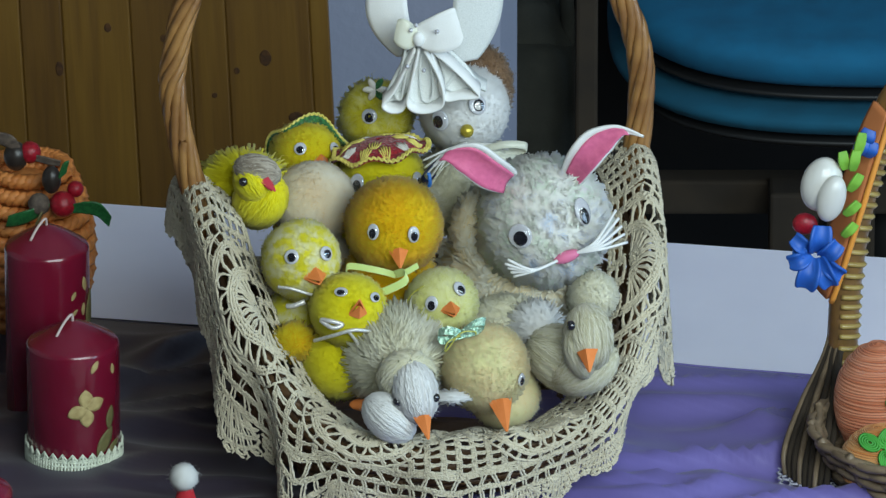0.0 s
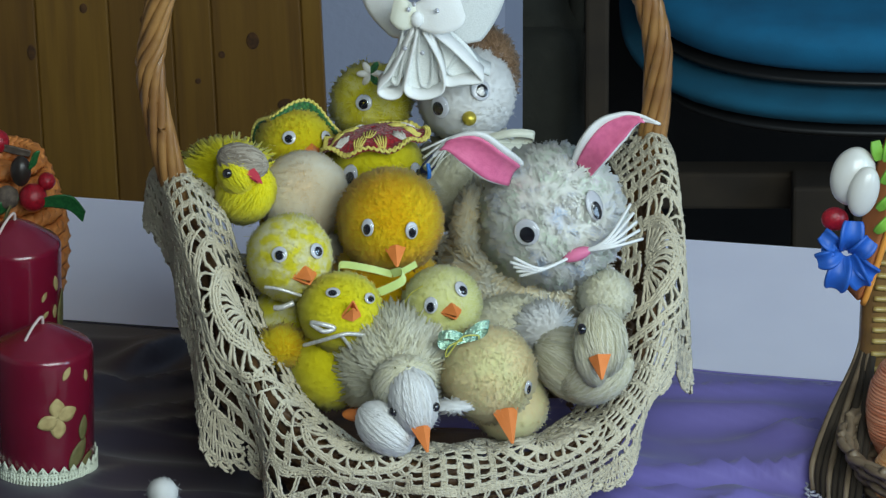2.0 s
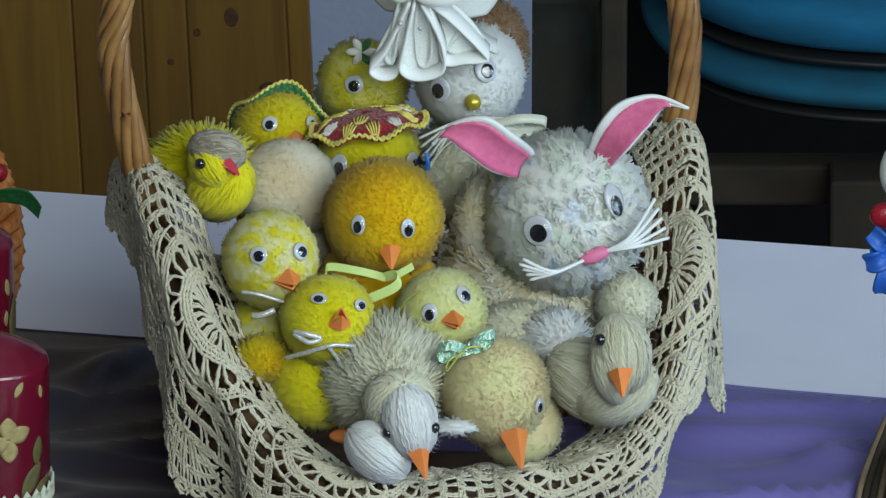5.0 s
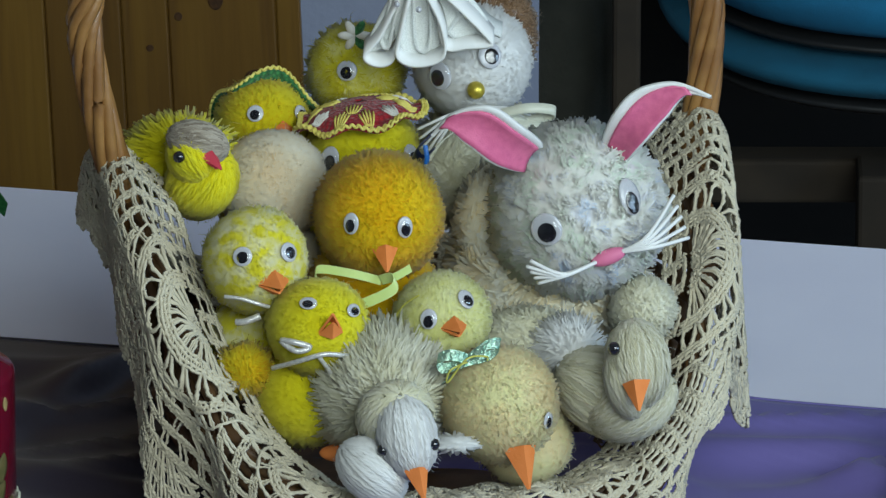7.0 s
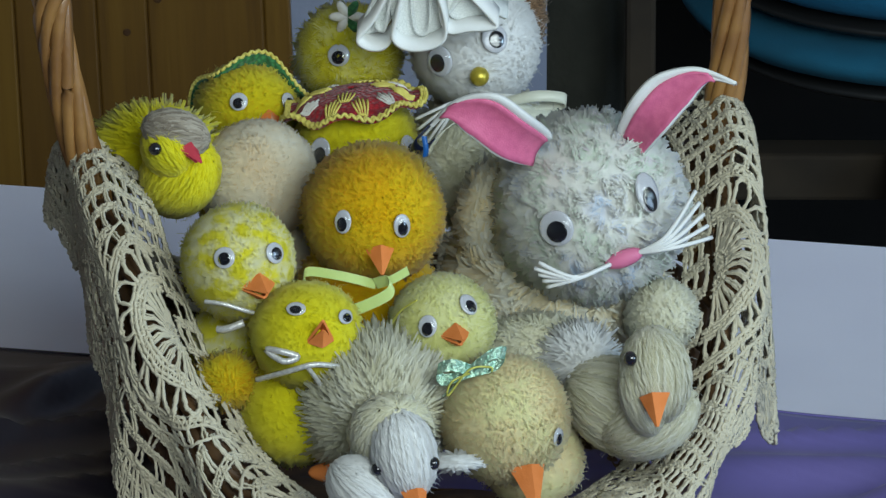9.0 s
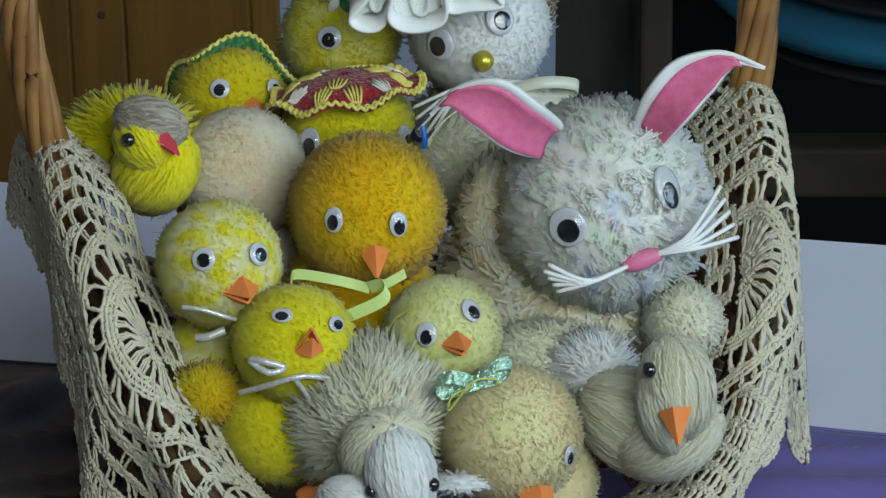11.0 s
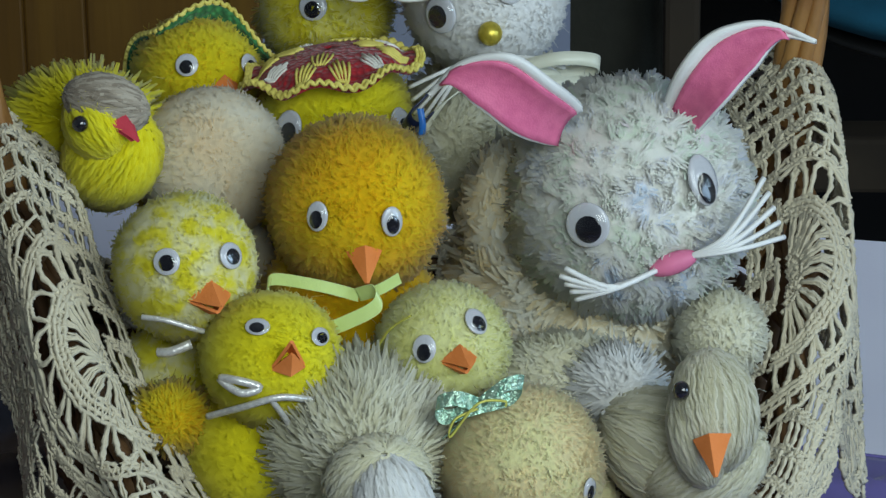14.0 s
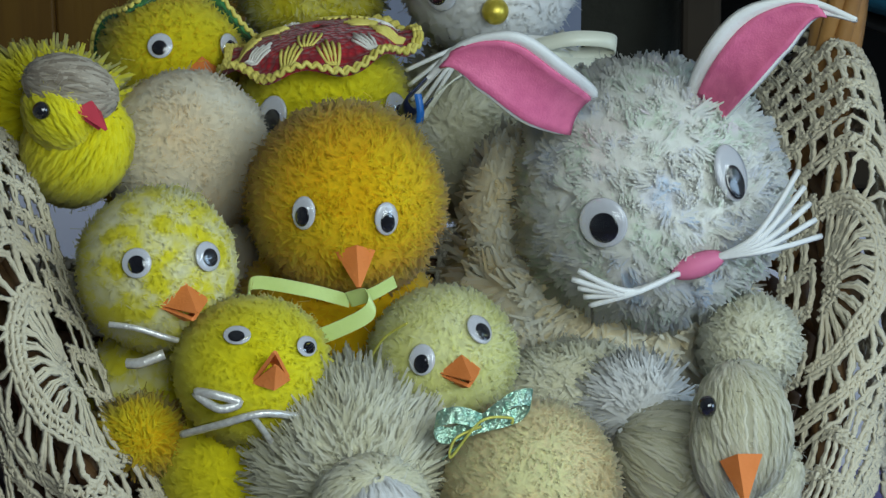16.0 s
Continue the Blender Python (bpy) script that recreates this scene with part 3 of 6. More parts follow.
def googly(toy, centre, radii, az, el, r, gaze=(0.0, -0.2), squash=1.0, roll=0.0, sink=1.015):
    """A stick-on eye: white cup with a loose black pupil under a clear dome."""
    d = toward(az, el)
    p = Vector(centre) + Vector([d[i] * (radii if not np.ndim(radii) else radii[i]) for i in range(3)]) * sink - toy.location
    e = part("eye", EYE_MESH, None, toy, "", Matrix.Translation(p) @ turn_to(d, roll=roll) @ Matrix.Diagonal((r * squash, r, r, 1)))
    part("pupil", PUPIL_MESH, None, e, "glossy black pupil", Matrix.Translation((gaze[0], gaze[1], 0.17)) @ Matrix.Diagonal((0.60, 0.60, 0.5, 1)))
    cover = part("dome", LENS_MESH, None, e, "clear plastic dome", Matrix.Diagonal((0.97, 0.97, 1, 1)))
    cover.visible_shadow = False


def bead_eye(toy, centre, radii, az, el, r):
    d = toward(az, el)
    p = Vector(centre) + Vector([d[i] * (radii if not np.ndim(radii) else radii[i]) for i in range(3)]) * 0.97 - toy.location
    part("eye", BEAD_MESH, None, toy, "black bead eye", Matrix.Translation(p) @ turn_to(d) @ Matrix.Scale(r, 4))


def beak(toy, place, direction, width, length, material, roll=0.0, gape=0.35):
    """Two folded foam flaps: a ridged upper one and a smaller lower one."""
    t = 0.0012
    m = Matrix.Translation(Vector(place) - toy.location) @ turn_to(direction, roll=roll)
    for nm, sgn, ln in (("upper_beak", 1, 1.0), ("lower_beak", -1, 0.72)):
        h = width * (0.45 if sgn > 0 else gape)
        a = np.array([(-width / 2, 0, -0.002), (0, sgn * h, -0.001), (width / 2, 0, -0.002)])
        tip = np.array((0, sgn * h * 0.25, length * ln))
        g = np.array([[a[i] * (1 - f) + tip * f for f in np.linspace(0, 0.94, 7)] for i in range(3)])
        fine = np.concatenate([g[:1], (g[:1] + g[1:2]) / 2, g[1:2], (g[1:2] + g[2:]) / 2, g[2:]])
        part(nm, raw_mesh(nm, *sheet(fine, t), smooth=False), material, toy, "", m)


def at(centre, radii, az, el, k=1.0):
    d = toward(az, el)
    return Vector(centre) + Vector([d[i] * (radii if not np.ndim(radii) else radii[i]) for i in range(3)]) * k


def ends(r, pitch=0.00195):
    """How many yarn ends cover a ball of radius r."""
    return int(4 * math.pi * r * r / pitch ** 2)


TOYS = "pompom toys in the basket"


def chick(label, head, head_r, head_mat, body, body_r, body_mat, eyes, eye_r, beak_at=None, seed=1, shag=0.02, beak_size=(0.014, 0.013), gaze=(0, -0.2), squash=1.0, beak_roll=0, beak_dir=None, name="toy_chick", thick=0.00095, roll=0.0, fluffy=1.0, core_at=0.42):
    toy = thing(name, (body[0], body[1], body[2] - np.max(body_r) * 0.95), label, "toy chick", TOYS)
    part("body", fuzz(body, body_r, int(ends(np.mean(body_r)) * 0.6), seed=seed, shag=shag, thick=thick * 1.25, fibres=3), body_mat, toy)
    part("head", fuzz(head, head_r, int(ends(np.mean(head_r)) * fluffy), seed=seed + 50, shag=shag, thick=thick, core_at=core_at), head_mat, toy)
    for az, el in eyes:
        googly(toy, head, head_r, az, el, eye_r, gaze, squash, roll)
    if beak_at:
        beak(toy, at(head, head_r, *beak_at, 0.97), toward(*(beak_dir or beak_at)), *beak_size, M_BEAK, beak_roll)
    return toy


FINE = dict(thick=0.00082, fluffy=1.25, shag=0.03, core_at=0.55)
orange_chick = chick("bright orange pompom chick with a pale green satin bow", (-0.0342, -0.03, 0.9335), 0.0343, M_ORANGE, (-0.0371, -0.02, 0.8827), 0.0363, M_ORANGE, [(-25, 13), (24, 10)], 0.0058, (6, -13), 3, squash=0.75, beak_size=(0.013, 0.014), beak_dir=(6, -38), **FINE)
mid_chick = chick("pale green-yellow pompom chick with a mint bow", (-0.0012, -0.07, 0.8916), 0.0259, M_PALE, (0.0, -0.062, 0.852), 0.026, M_PALE, [(-16, 21), (40, 41)], 0.0054, (16, 10), 5, beak_size=(0.014, 0.011), gaze=(0.05, -0.25), squash=0.85, beak_dir=(18, 0))
lemon_chick = chick("mottled lemon and white pompom chick with a silver cord", (-0.0985, -0.06, 0.9202), (0.0283, 0.0283, 0.0290), M_LEMON, (-0.103, -0.05, 0.8694), 0.0245, M_LEMON, [(-14, 25), (43, 25)], 0.0052, (22, -6), 7, beak_size=(0.017, 0.011), gaze=(0.05, -0.1), beak_dir=(22, -5))
yellow_chick = chick("bright yellow pompom chick tilting its head, silver cord bow", (-0.0658, -0.085, 0.8931), (0.0278, 0.0274, 0.0262), M_YELLOW, (-0.0715, -0.076, 0.8521), 0.0292, M_YELLOW, [(-15, 50), (54, 34)], 0.0036, (16, 18), 9, beak_size=(0.013, 0.013), beak_dir=(14, 58), squash=1.35)
part("wing", fuzz((-0.1040, -0.083, 0.8677), (0.0165, 0.012, 0.0145), 2200, seed=4, shag=0.16, thick=0.0006, long=True, depth=0.6, jitter=0.3, sweep=(-0.1, 0, 0.15)), M_GOLD, yellow_chick, "golden fluffy wing")
foot = ball((0.013, 0.009, 0.004), 20, 10)
part("foot", (foot[0] + np.array((-0.052, -0.106, 0.8305)), *foot[1:]), M_BEAK, yellow_chick, "orange foam foot")
peach_chick = chick("pale peach pompom chick at the basket's rim", (0.0286, -0.105, 0.8582), (0.0312, 0.031, 0.0318), M_PEACH, (0.0425, -0.085, 0.8295), 0.0255, M_PEACH, [(54, -3), (-37, -24)], 0.0048, (26, -34), 11, beak_size=(0.017, 0.023), beak_dir=(18, -52), squash=0.75, **FINE)
turned_chick = chick("cream-peach pompom chick turned away", (-0.0906, 0.02, 0.9314), (0.0300, 0.029, 0.0293), M_CREAMPEACH, (-0.09, 0.02, 0.885), 0.027, M_CREAMPEACH, [(78, -8)], 0.0045, None, 13, core_at=0.30)
redhat_chick = chick("yellow pompom chick in a red crocheted hat", (-0.0433, 0.05, 0.9335), 0.0318, M_YELLOW, (-0.043, 0.05, 0.88), 0.034, M_YELLOW, [(-34, 19), (56, 16)], 0.0066, None, 15, gaze=(0.15, -0.3), squash=0.85, **FINE)
greenhat_chick = chick("yellow pompom chick in a green and yellow crocheted hat", (-0.0964, 0.08, 0.943), (0.0262, 0.0255, 0.025), M_CANARY, (-0.096, 0.08, 0.90), 0.027, M_CANARY, [(-10, 32), (56, 24)], 0.0045, (26, 2), 17, beak_size=(0.018, 0.008), **FINE)
back_chick = chick("yellow ochre pompom chick with a small white flower", (-0.0475, 0.11, 0.9604), (0.0264, 0.026, 0.027), M_BACKCHICK, (-0.047, 0.11, 0.913), 0.029, M_BACKCHICK, [(-10, 21)], 0.0055, None, 19, thick=0.00085, fluffy=1.3, shag=0.09)

# goose: shaggy beige body, white wound head hanging over the rim
GH = (-0.0190, -0.148, 0.8575)
goose = thing("toy_goose", (-0.0317, -0.1, 0.824), "shaggy beige yarn goose with a white head", "toy bird", TOYS)
part("body", fuzz((-0.0325, -0.092, 0.8605), (0.0395, 0.033, 0.0375), 5200, thick=0.00080, depth=0.5, jitter=0.16, shag=0.10, seed=21, long=True, sweep=(-0.05, 0.1, 0.2)), M_BEIGE, goose)
part("neck", wound((-0.0250, -0.132, 0.862), (0.0200, 0.0175, 0.0215), 40, seed=13, turn=turn_to((0.1, -0.6, 0.8))), M_BEIGE, goose, "beige yarn neck")
part("head", wound(GH, (0.0155, 0.0145, 0.0215), 40, seed=3, thick=0.0012, turn=turn_to((0.18, -0.25, -0.95))), M_WHITE, goose)
part("breast", wound((-0.0370, -0.148, 0.8385), (0.0145, 0.0150, 0.0200), 40, seed=4, thick=0.0012, turn=turn_to((0.75, -0.2, -0.6))), M_WHITE, goose)
part("wing_tip", fuzz((0.006, -0.13, 0.846), (0.014, 0.008, 0.005), 260, thick=0.0009, depth=0.7, shag=0.2, seed=22, long=True), M_WHITE, goose, "loose white yarn ends")
bead_eye(goose, GH, 0.0160, -58, -16, 0.0032)
bead_eye(goose, GH, 0.0160, 66, -6, 0.0032)
beak(goose, (-0.0140, -0.160, 0.8425), toward(20, -48), 0.0125, 0.017, M_BEAK)

# dove: wound grey-beige yarn
dove = thing("toy_dove", (0.0867, -0.085, 0.838), "grey-beige wound yarn dove with an orange beak", "toy bird", TOYS)
part("body", wound((0.0865, -0.092, 0.8585), (0.0215, 0.0225, 0.0305), 52, seed=5, thick=0.0012, wobble=0.1, turn=turn_to((0.85, -0.35, -0.35))), M_GREYBEIGE, dove)
part("breast", wound((0.098, -0.105, 0.8585), (0.019, 0.018, 0.025), 46, seed=15, thick=0.0012, wobble=0.1, turn=turn_to((0.8, -0.2, 0.5))), M_GREYBEIGE, dove)
part("head", wound((0.1005, -0.116, 0.8855), (0.0165, 0.0165, 0.0225), 42, seed=6, thick=0.0012, wobble=0.1, turn=turn_to((0.12, -0.3, -0.92))), M_GREYBEIGE, dove)
part("cheek", wound((0.094, -0.122, 0.877), (0.010, 0.010, 0.0185), 26, seed=16, thick=0.0012, wobble=0.1, turn=turn_to((0.25, -0.3, -0.9))), M_GREYBEIGE, dove)
part("tail", fuzz((0.064, -0.075, 0.879), (0.020, 0.014, 0.017), 1100, thick=0.0008, depth=0.6, shag=0.16, jitter=0.2, seed=6, long=True, sweep=(-0.2, 0, 0.2)), M_WHITE, dove, "white fluffy tail")
bead_eye(dove, (0.1005, -0.116, 0.8945), 0.0165, -52, 12, 0.0036)
beak(dove, (0.0998, -0.136, 0.8815), toward(8, -45), 0.014, 0.016, M_BEAK, gape=0.35, roll=18)

# finch
FH = np.array((-0.1322, -0.010, 0.9615))
finch = thing("toy_finch", (-0.1422, 0.03, 0.914), "yellow yarn finch with a grey-brown cap and red beak", "toy bird", TOYS)
part("body", wound((-0.1275, -0.004, 0.9420), (0.0160, 0.018, 0.0225), 54, seed=8, turn=turn_to((0.55, -0.3, 0.75))), M_YELLOW, finch)
part("wings", fuzz((-0.1400, 0.026, 0.9450), (0.032, 0.020, 0.024), 1700, thick=0.0011, depth=0.55, jitter=0.1, shag=0.1, seed=9, long=True, sweep=(-0.15, 0, 0.1)), M_YELLOW, finch, "fringed yellow wings")
part("head", wound(FH - (0, 0, 0.002), (0.013, 0.0135, 0.0145), 36, seed=11, turn=turn_to((0.4, -0.5, -0.7))), M_YELLOW, finch)
part("cap", wound(FH + (0.003, -0.0030, 0.0066), (0.0074, 0.0112, 0.0160), 30, seed=10, turn=turn_to((1, -0.12, -0.28))), M_FINCHCAP, finch, "grey-brown yarn cap")
bead_eye(finch, FH, 0.0150, -28, 8, 0.0032)
bead_eye(finch, FH, 0.0150, 72, 22, 0.0030)
beak(finch, at(FH, 0.0132, 45, 2), toward(40, -30), 0.010, 0.011, M_REDBEAK)

# ---------------- hats, bows and cords ----------------


def crochet_material(name, a, b):
    m, nt, s = shader(name)
    tc = nt.nodes.new("ShaderNodeTexCoord")
    vor = nt.nodes.new("ShaderNodeTexVoronoi")
    vor.inputs["Scale"].default_value = 420
    nt.links.new(tc.outputs["Object"], vor.inputs["Vector"])
    nt.links.new(ramp(nt, vor.outputs["Distance"], [(0.1, a), (0.7, b)]), s.inputs["Base Color"])
    s.inputs["Roughness"].default_value = 0.95
    bump(nt, s, vor.outputs["Distance"], 0.9, 0.0012)
    s.inputs["Sheen Weight"].default_value = 0.2
    return m


M_REDKNIT = crochet_material("red_crochet", (0.42, 0.012, 0.02), (0.20, 0.005, 0.012))
M_GREENKNIT = crochet_material("green_crochet", (0.05, 0.24, 0.07), (0.02, 0.10, 0.03))
M_YTHREAD = plain("pale_yellow_thread", (0.78, 0.68, 0.18), (0.62, 0.52, 0.10), 0.9, 200, 0.0003, 1500)
M_WTHREAD = plain("white_thread", (0.80, 0.78, 0.72), (0.66, 0.62, 0.55), 0.9, 200, 0.0003, 1500)


def hat(toy, centre, turn, radius, height, material, waves, ruffle, label, motifs=0, seed=0):
    """A crocheted cap with a ruffled brim: chain rounds over a knitted shell, an edging and embroidered sprigs."""
    c, rot = np.array(centre), np.array(turn.to_3x3())

    def place(phi, f):
        rad = radius * (math.sin(min(f, 0.72) / 0.72 * math.pi / 2 * 0.93) * 0.80 + max(0, f - 0.72) / 0.28 * 0.20)
        z = height * (math.cos(min(f, 0.72) / 0.72 * math.pi / 2) ** 0.8 if f < 0.72 else 0) - max(0, f - 0.72) / 0.28 * height * 0.12
        z += ruffle * max(0, f - 0.5) * 2 * math.sin(waves * phi + seed)
        rad *= 1 + 0.05 * max(0, f - 0.6) * 2 * math.cos(waves * phi + seed)
        return c + rot @ np.array((rad * math.cos(phi), rad * math.sin(phi), z))

    ph = np.linspace(0, 2 * math.pi, 97)
    cap = part("hat", sheet(np.array([[place(p, f) for f in np.linspace(0.03, 1, 16)] for p in ph]), 0.0018), material, toy, label)

    def under(name, data, mat, text):
        part(name, raw_mesh(name, data[0] - np.array(toy.location), *data[1:]), mat, cap, text)

    for nm, f, mat, off in (("edging", 1.0, M_YTHREAD, 0.0), ("edging", 1.03, M_YTHREAD, 0.4), ("edging", 0.95, M_YTHREAD, 0.8)):
        p = np.array([place(a, f) + rot @ np.array((0, 0, 0.0012 + 0.0008 * math.sin(60 * a + off))) for a in np.arange(360) * 2 * math.pi / 360])
        under(nm, tubes(p, 0.0008, 5, closed=True), mat, "pale yellow crocheted edging")
    for k in range(motifs):
        a0, lines = k * 2 * math.pi / motifs + 0.35, []
        for j in range(-2, 3):
            lines.append([place(a0 + 0.085 * j * (0.25 + 0.75 * g), 0.84 - (0.46 - 0.05 * abs(j)) * g) + rot @ np.array((0, 0, 0.0015)) for g in np.linspace(0, 1, 5)])
        under("sprig", tubes(np.array(lines), 0.00062, 4), M_YTHREAD if k % 3 else M_WTHREAD, "embroidered yellow sprig")
        if k % 3 == 1:
            lines = [[place(a0 + 0.24 + 0.16 * j * (0.25 + 0.75 * g), 0.44 - (0.26 - 0.03 * abs(j)) * g) + rot @ np.array((0, 0, 0.0015)) for g in np.linspace(0, 1, 5)] for j in range(-2, 3)]
            under("sprig", tubes(np.array(lines), 0.00055, 4), M_YTHREAD, "embroidered yellow sprig")


hat(redhat_chick, (-0.0445, 0.051, 0.9580), turn_to((-0.15, 0.16, 1), (0, 1, 0)), 0.0345, 0.0075, M_REDKNIT, 7, 0.0022, "red crocheted hat with yellow edging", 11, 1.0)
hat(greenhat_chick, (-0.0945, 0.088, 0.9435), turn_to((0.05, 0.93, 0.30), (0, 0, 1)), 0.0292, 0.014, M_GREENKNIT, 4, 0.0055, "green crocheted hat with yellow edging", 0, 0.5)


def band(toy, points, width, side, material, label, n=44, name="bow"):
    data = ribbon(points, width, side, 0.0004, n)
    return part(name, raw_mesh(name, data[0] - np.array(toy.location), *data[1:], smooth=False), material, toy, label)


UPV, TILTED = (0, 0.35, 0.94), (0.5, 0.2, 0.84)
band(orange_chick, [(-0.0329, -0.066, 0.9112), (-0.0466, -0.070, 0.9166), (-0.0635, -0.070, 0.9195), (-0.0672, -0.069, 0.9165), (-0.0660, -0.066, 0.9083)], 0.0046, (0.1, 0.15, 0.95), M_RIBBON, "pale green satin bow loop")
band(orange_chick, [(-0.0329, -0.066, 0.9112), (-0.0251, -0.069, 0.9150), (-0.0173, -0.066, 0.9185)], 0.0044, (-0.3, 0.0, 0.9), M_RIBBON, "pale green satin bow end")
band(orange_chick, [(-0.0329, -0.067, 0.9121), (-0.0262, -0.072, 0.9155), (-0.0262, -0.075, 0.9105), (-0.0368, -0.076, 0.9047), (-0.0500, -0.074, 0.8985)], 0.0056, (-0.45, 0.1, 0.88), M_RIBBON, "pale green satin bow tail")


def cord(toy, points, radius, material, label, closed=False, n=30):
    return part("cord", tubes(smooth_path(points, n, closed), radius, 7, closed), material, toy, label)


cord(lemon_chick, [(-0.1142, -0.0885, 0.9115), (-0.1052, -0.0905, 0.911), (-0.0960, -0.0905, 0.9080), (-0.0910, -0.088, 0.9055)], 0.0011, M_SILVER, "silver satin cord")
cord(lemon_chick, [(-0.1081, -0.086, 0.8961), (-0.1034, -0.088, 0.8972), (-0.0956, -0.087, 0.9000)], 0.0019, M_SILVER, "silver satin cord loop")
cord(yellow_chick, [(-0.0843, -0.112, 0.8962), (-0.0777, -0.115, 0.8968), (-0.0695, -0.115, 0.8940), (-0.0765, -0.116, 0.8922)], 0.0016, M_SILVER, "silver satin cord loop", True)
cord(yellow_chick, [(-0.0892, -0.103, 0.8772), (-0.0758, -0.113, 0.8852), (-0.0621, -0.115, 0.8900), (-0.0500, -0.110, 0.887)], 0.0014, M_SILVER, "silver satin cord")
cord(yellow_chick, [(-0.0652, -0.115, 0.8890), (-0.0595, -0.110, 0.8785), (-0.0581, -0.105, 0.8709)], 0.0012, M_SILVER, "silver satin cord end")
M_GOLDTHREAD = plain("gold_thread", (0.62, 0.60, 0.12), (0.5, 0.46, 0.08), 0.4, 300, metal=0.3)
band(mid_chick, [(0.0121, -0.1190, 0.8888), (0.0043, -0.1210, 0.8923), (-0.0031, -0.1200, 0.8896), (0.0000, -0.1200, 0.8843), (0.0121, -0.1190, 0.8880)], 0.0058, (0.15, 0.45, 0.85), M_MINT, "mint metallic ribbon loop")
band(mid_chick, [(0.0121, -0.1190, 0.8888), (0.0219, -0.1180, 0.8963), (0.0289, -0.1150, 0.8962), (0.0250, -0.1160, 0.8906), (0.0121, -0.1190, 0.8880)], 0.0058, (0.15, 0.45, 0.85), M_MINT, "mint metallic ribbon loop")
band(mid_chick, [(0.0121, -0.1200, 0.8886), (0.0060, -0.1240, 0.8838), (0.0015, -0.1240, 0.8798)], 0.007, (0.7, 0.3, 0.6), M_MINT, "mint metallic ribbon end")
cord(mid_chick, [(0.0121, -0.1220, 0.8886), (0.0035, -0.1250, 0.8853), (0.0020, -0.1260, 0.8788), (0.0120, -0.1240, 0.8913), (0.0220, -0.1210, 0.8913), (0.0225, -0.1210, 0.8890)], 0.0005, M_GOLDTHREAD, "thin gold thread")
cord(mid_chick, [(-0.0265, -0.078, 0.876), (-0.0275, -0.080, 0.890), (-0.0215, -0.086, 0.905), (-0.0130, -0.090, 0.913)], 0.0005, M_GOLDTHREAD, "thin gold thread")
# small flower of the chick at the back
for k in range(6):
    a = k * math.pi / 3
    v, q, t = ball((0.0050, 0.0018, 0.0024), 10, 6)
    v = v @ np.array(Matrix.Rotation(a, 3, "Y")).T + np.array((-0.0475 + 0.0045 * math.cos(a), 0.094, 0.9872 - 0.0045 * math.sin(a)))
    part("petal", (v, q, t), M_WTHREAD if k in (0, 2, 3, 4) else M_GREENKNIT, back_chick, "small crocheted petal")

# large rabbit
RAB, RAB_R = (0.07, -0.03, 0.9365), 0.0475
rabbit = thing("toy_rabbit", (0.0579, 0.0, 0.835), "large white pastel-flecked pompom rabbit with pink ears", "toy rabbit", TOYS)
part("body", fuzz((0.0530, -0.004, 0.8850), (0.0550, 0.0500, 0.0500), 3800, thick=0.0014, seed=31, shag=0.05, jitter=0.2, depth=0.25, long=True), M_CREAMFUR, rabbit, "cream woollen body")
part("head", fuzz(RAB, RAB_R, 1750, thick=0.0024, seed=32, shag=0.045, jitter=0.13, depth=0.15, lump=0.05, fibres=26, hair=0.26, core_at=0.40), M_PASTEL, rabbit)
part("paw", fuzz((0.1039, -0.05, 0.8886), 0.0185, 1900, seed=33, shag=0.06, jitter=0.2, long=True, depth=0.3, thick=0.0008), M_BEIGE, rabbit, "beige woollen paw")
part("paw", fuzz((0.045, -0.062, 0.873), (0.03, 0.022, 0.022), 2400, seed=34, shag=0.06, jitter=0.2, long=True, depth=0.3, thick=0.0008), M_BEIGE, rabbit, "beige woollen paw")
part("shoulder", fuzz((0.0270, -0.012, 0.9220), (0.0230, 0.0200, 0.0330), 1500, seed=35, shag=0.06, jitter=0.2, long=True, depth=0.3, thick=0.0011), M_CREAMFUR, rabbit, "cream woollen shoulder")
googly(rabbit, RAB, RAB_R, -20, 9, 0.0087, (0.1, -0.15), 1.0, sink=1.04)
googly(rabbit, RAB, RAB_R, 37, 26.5, 0.0100, (-0.05, -0.35), 0.62, sink=1.04)


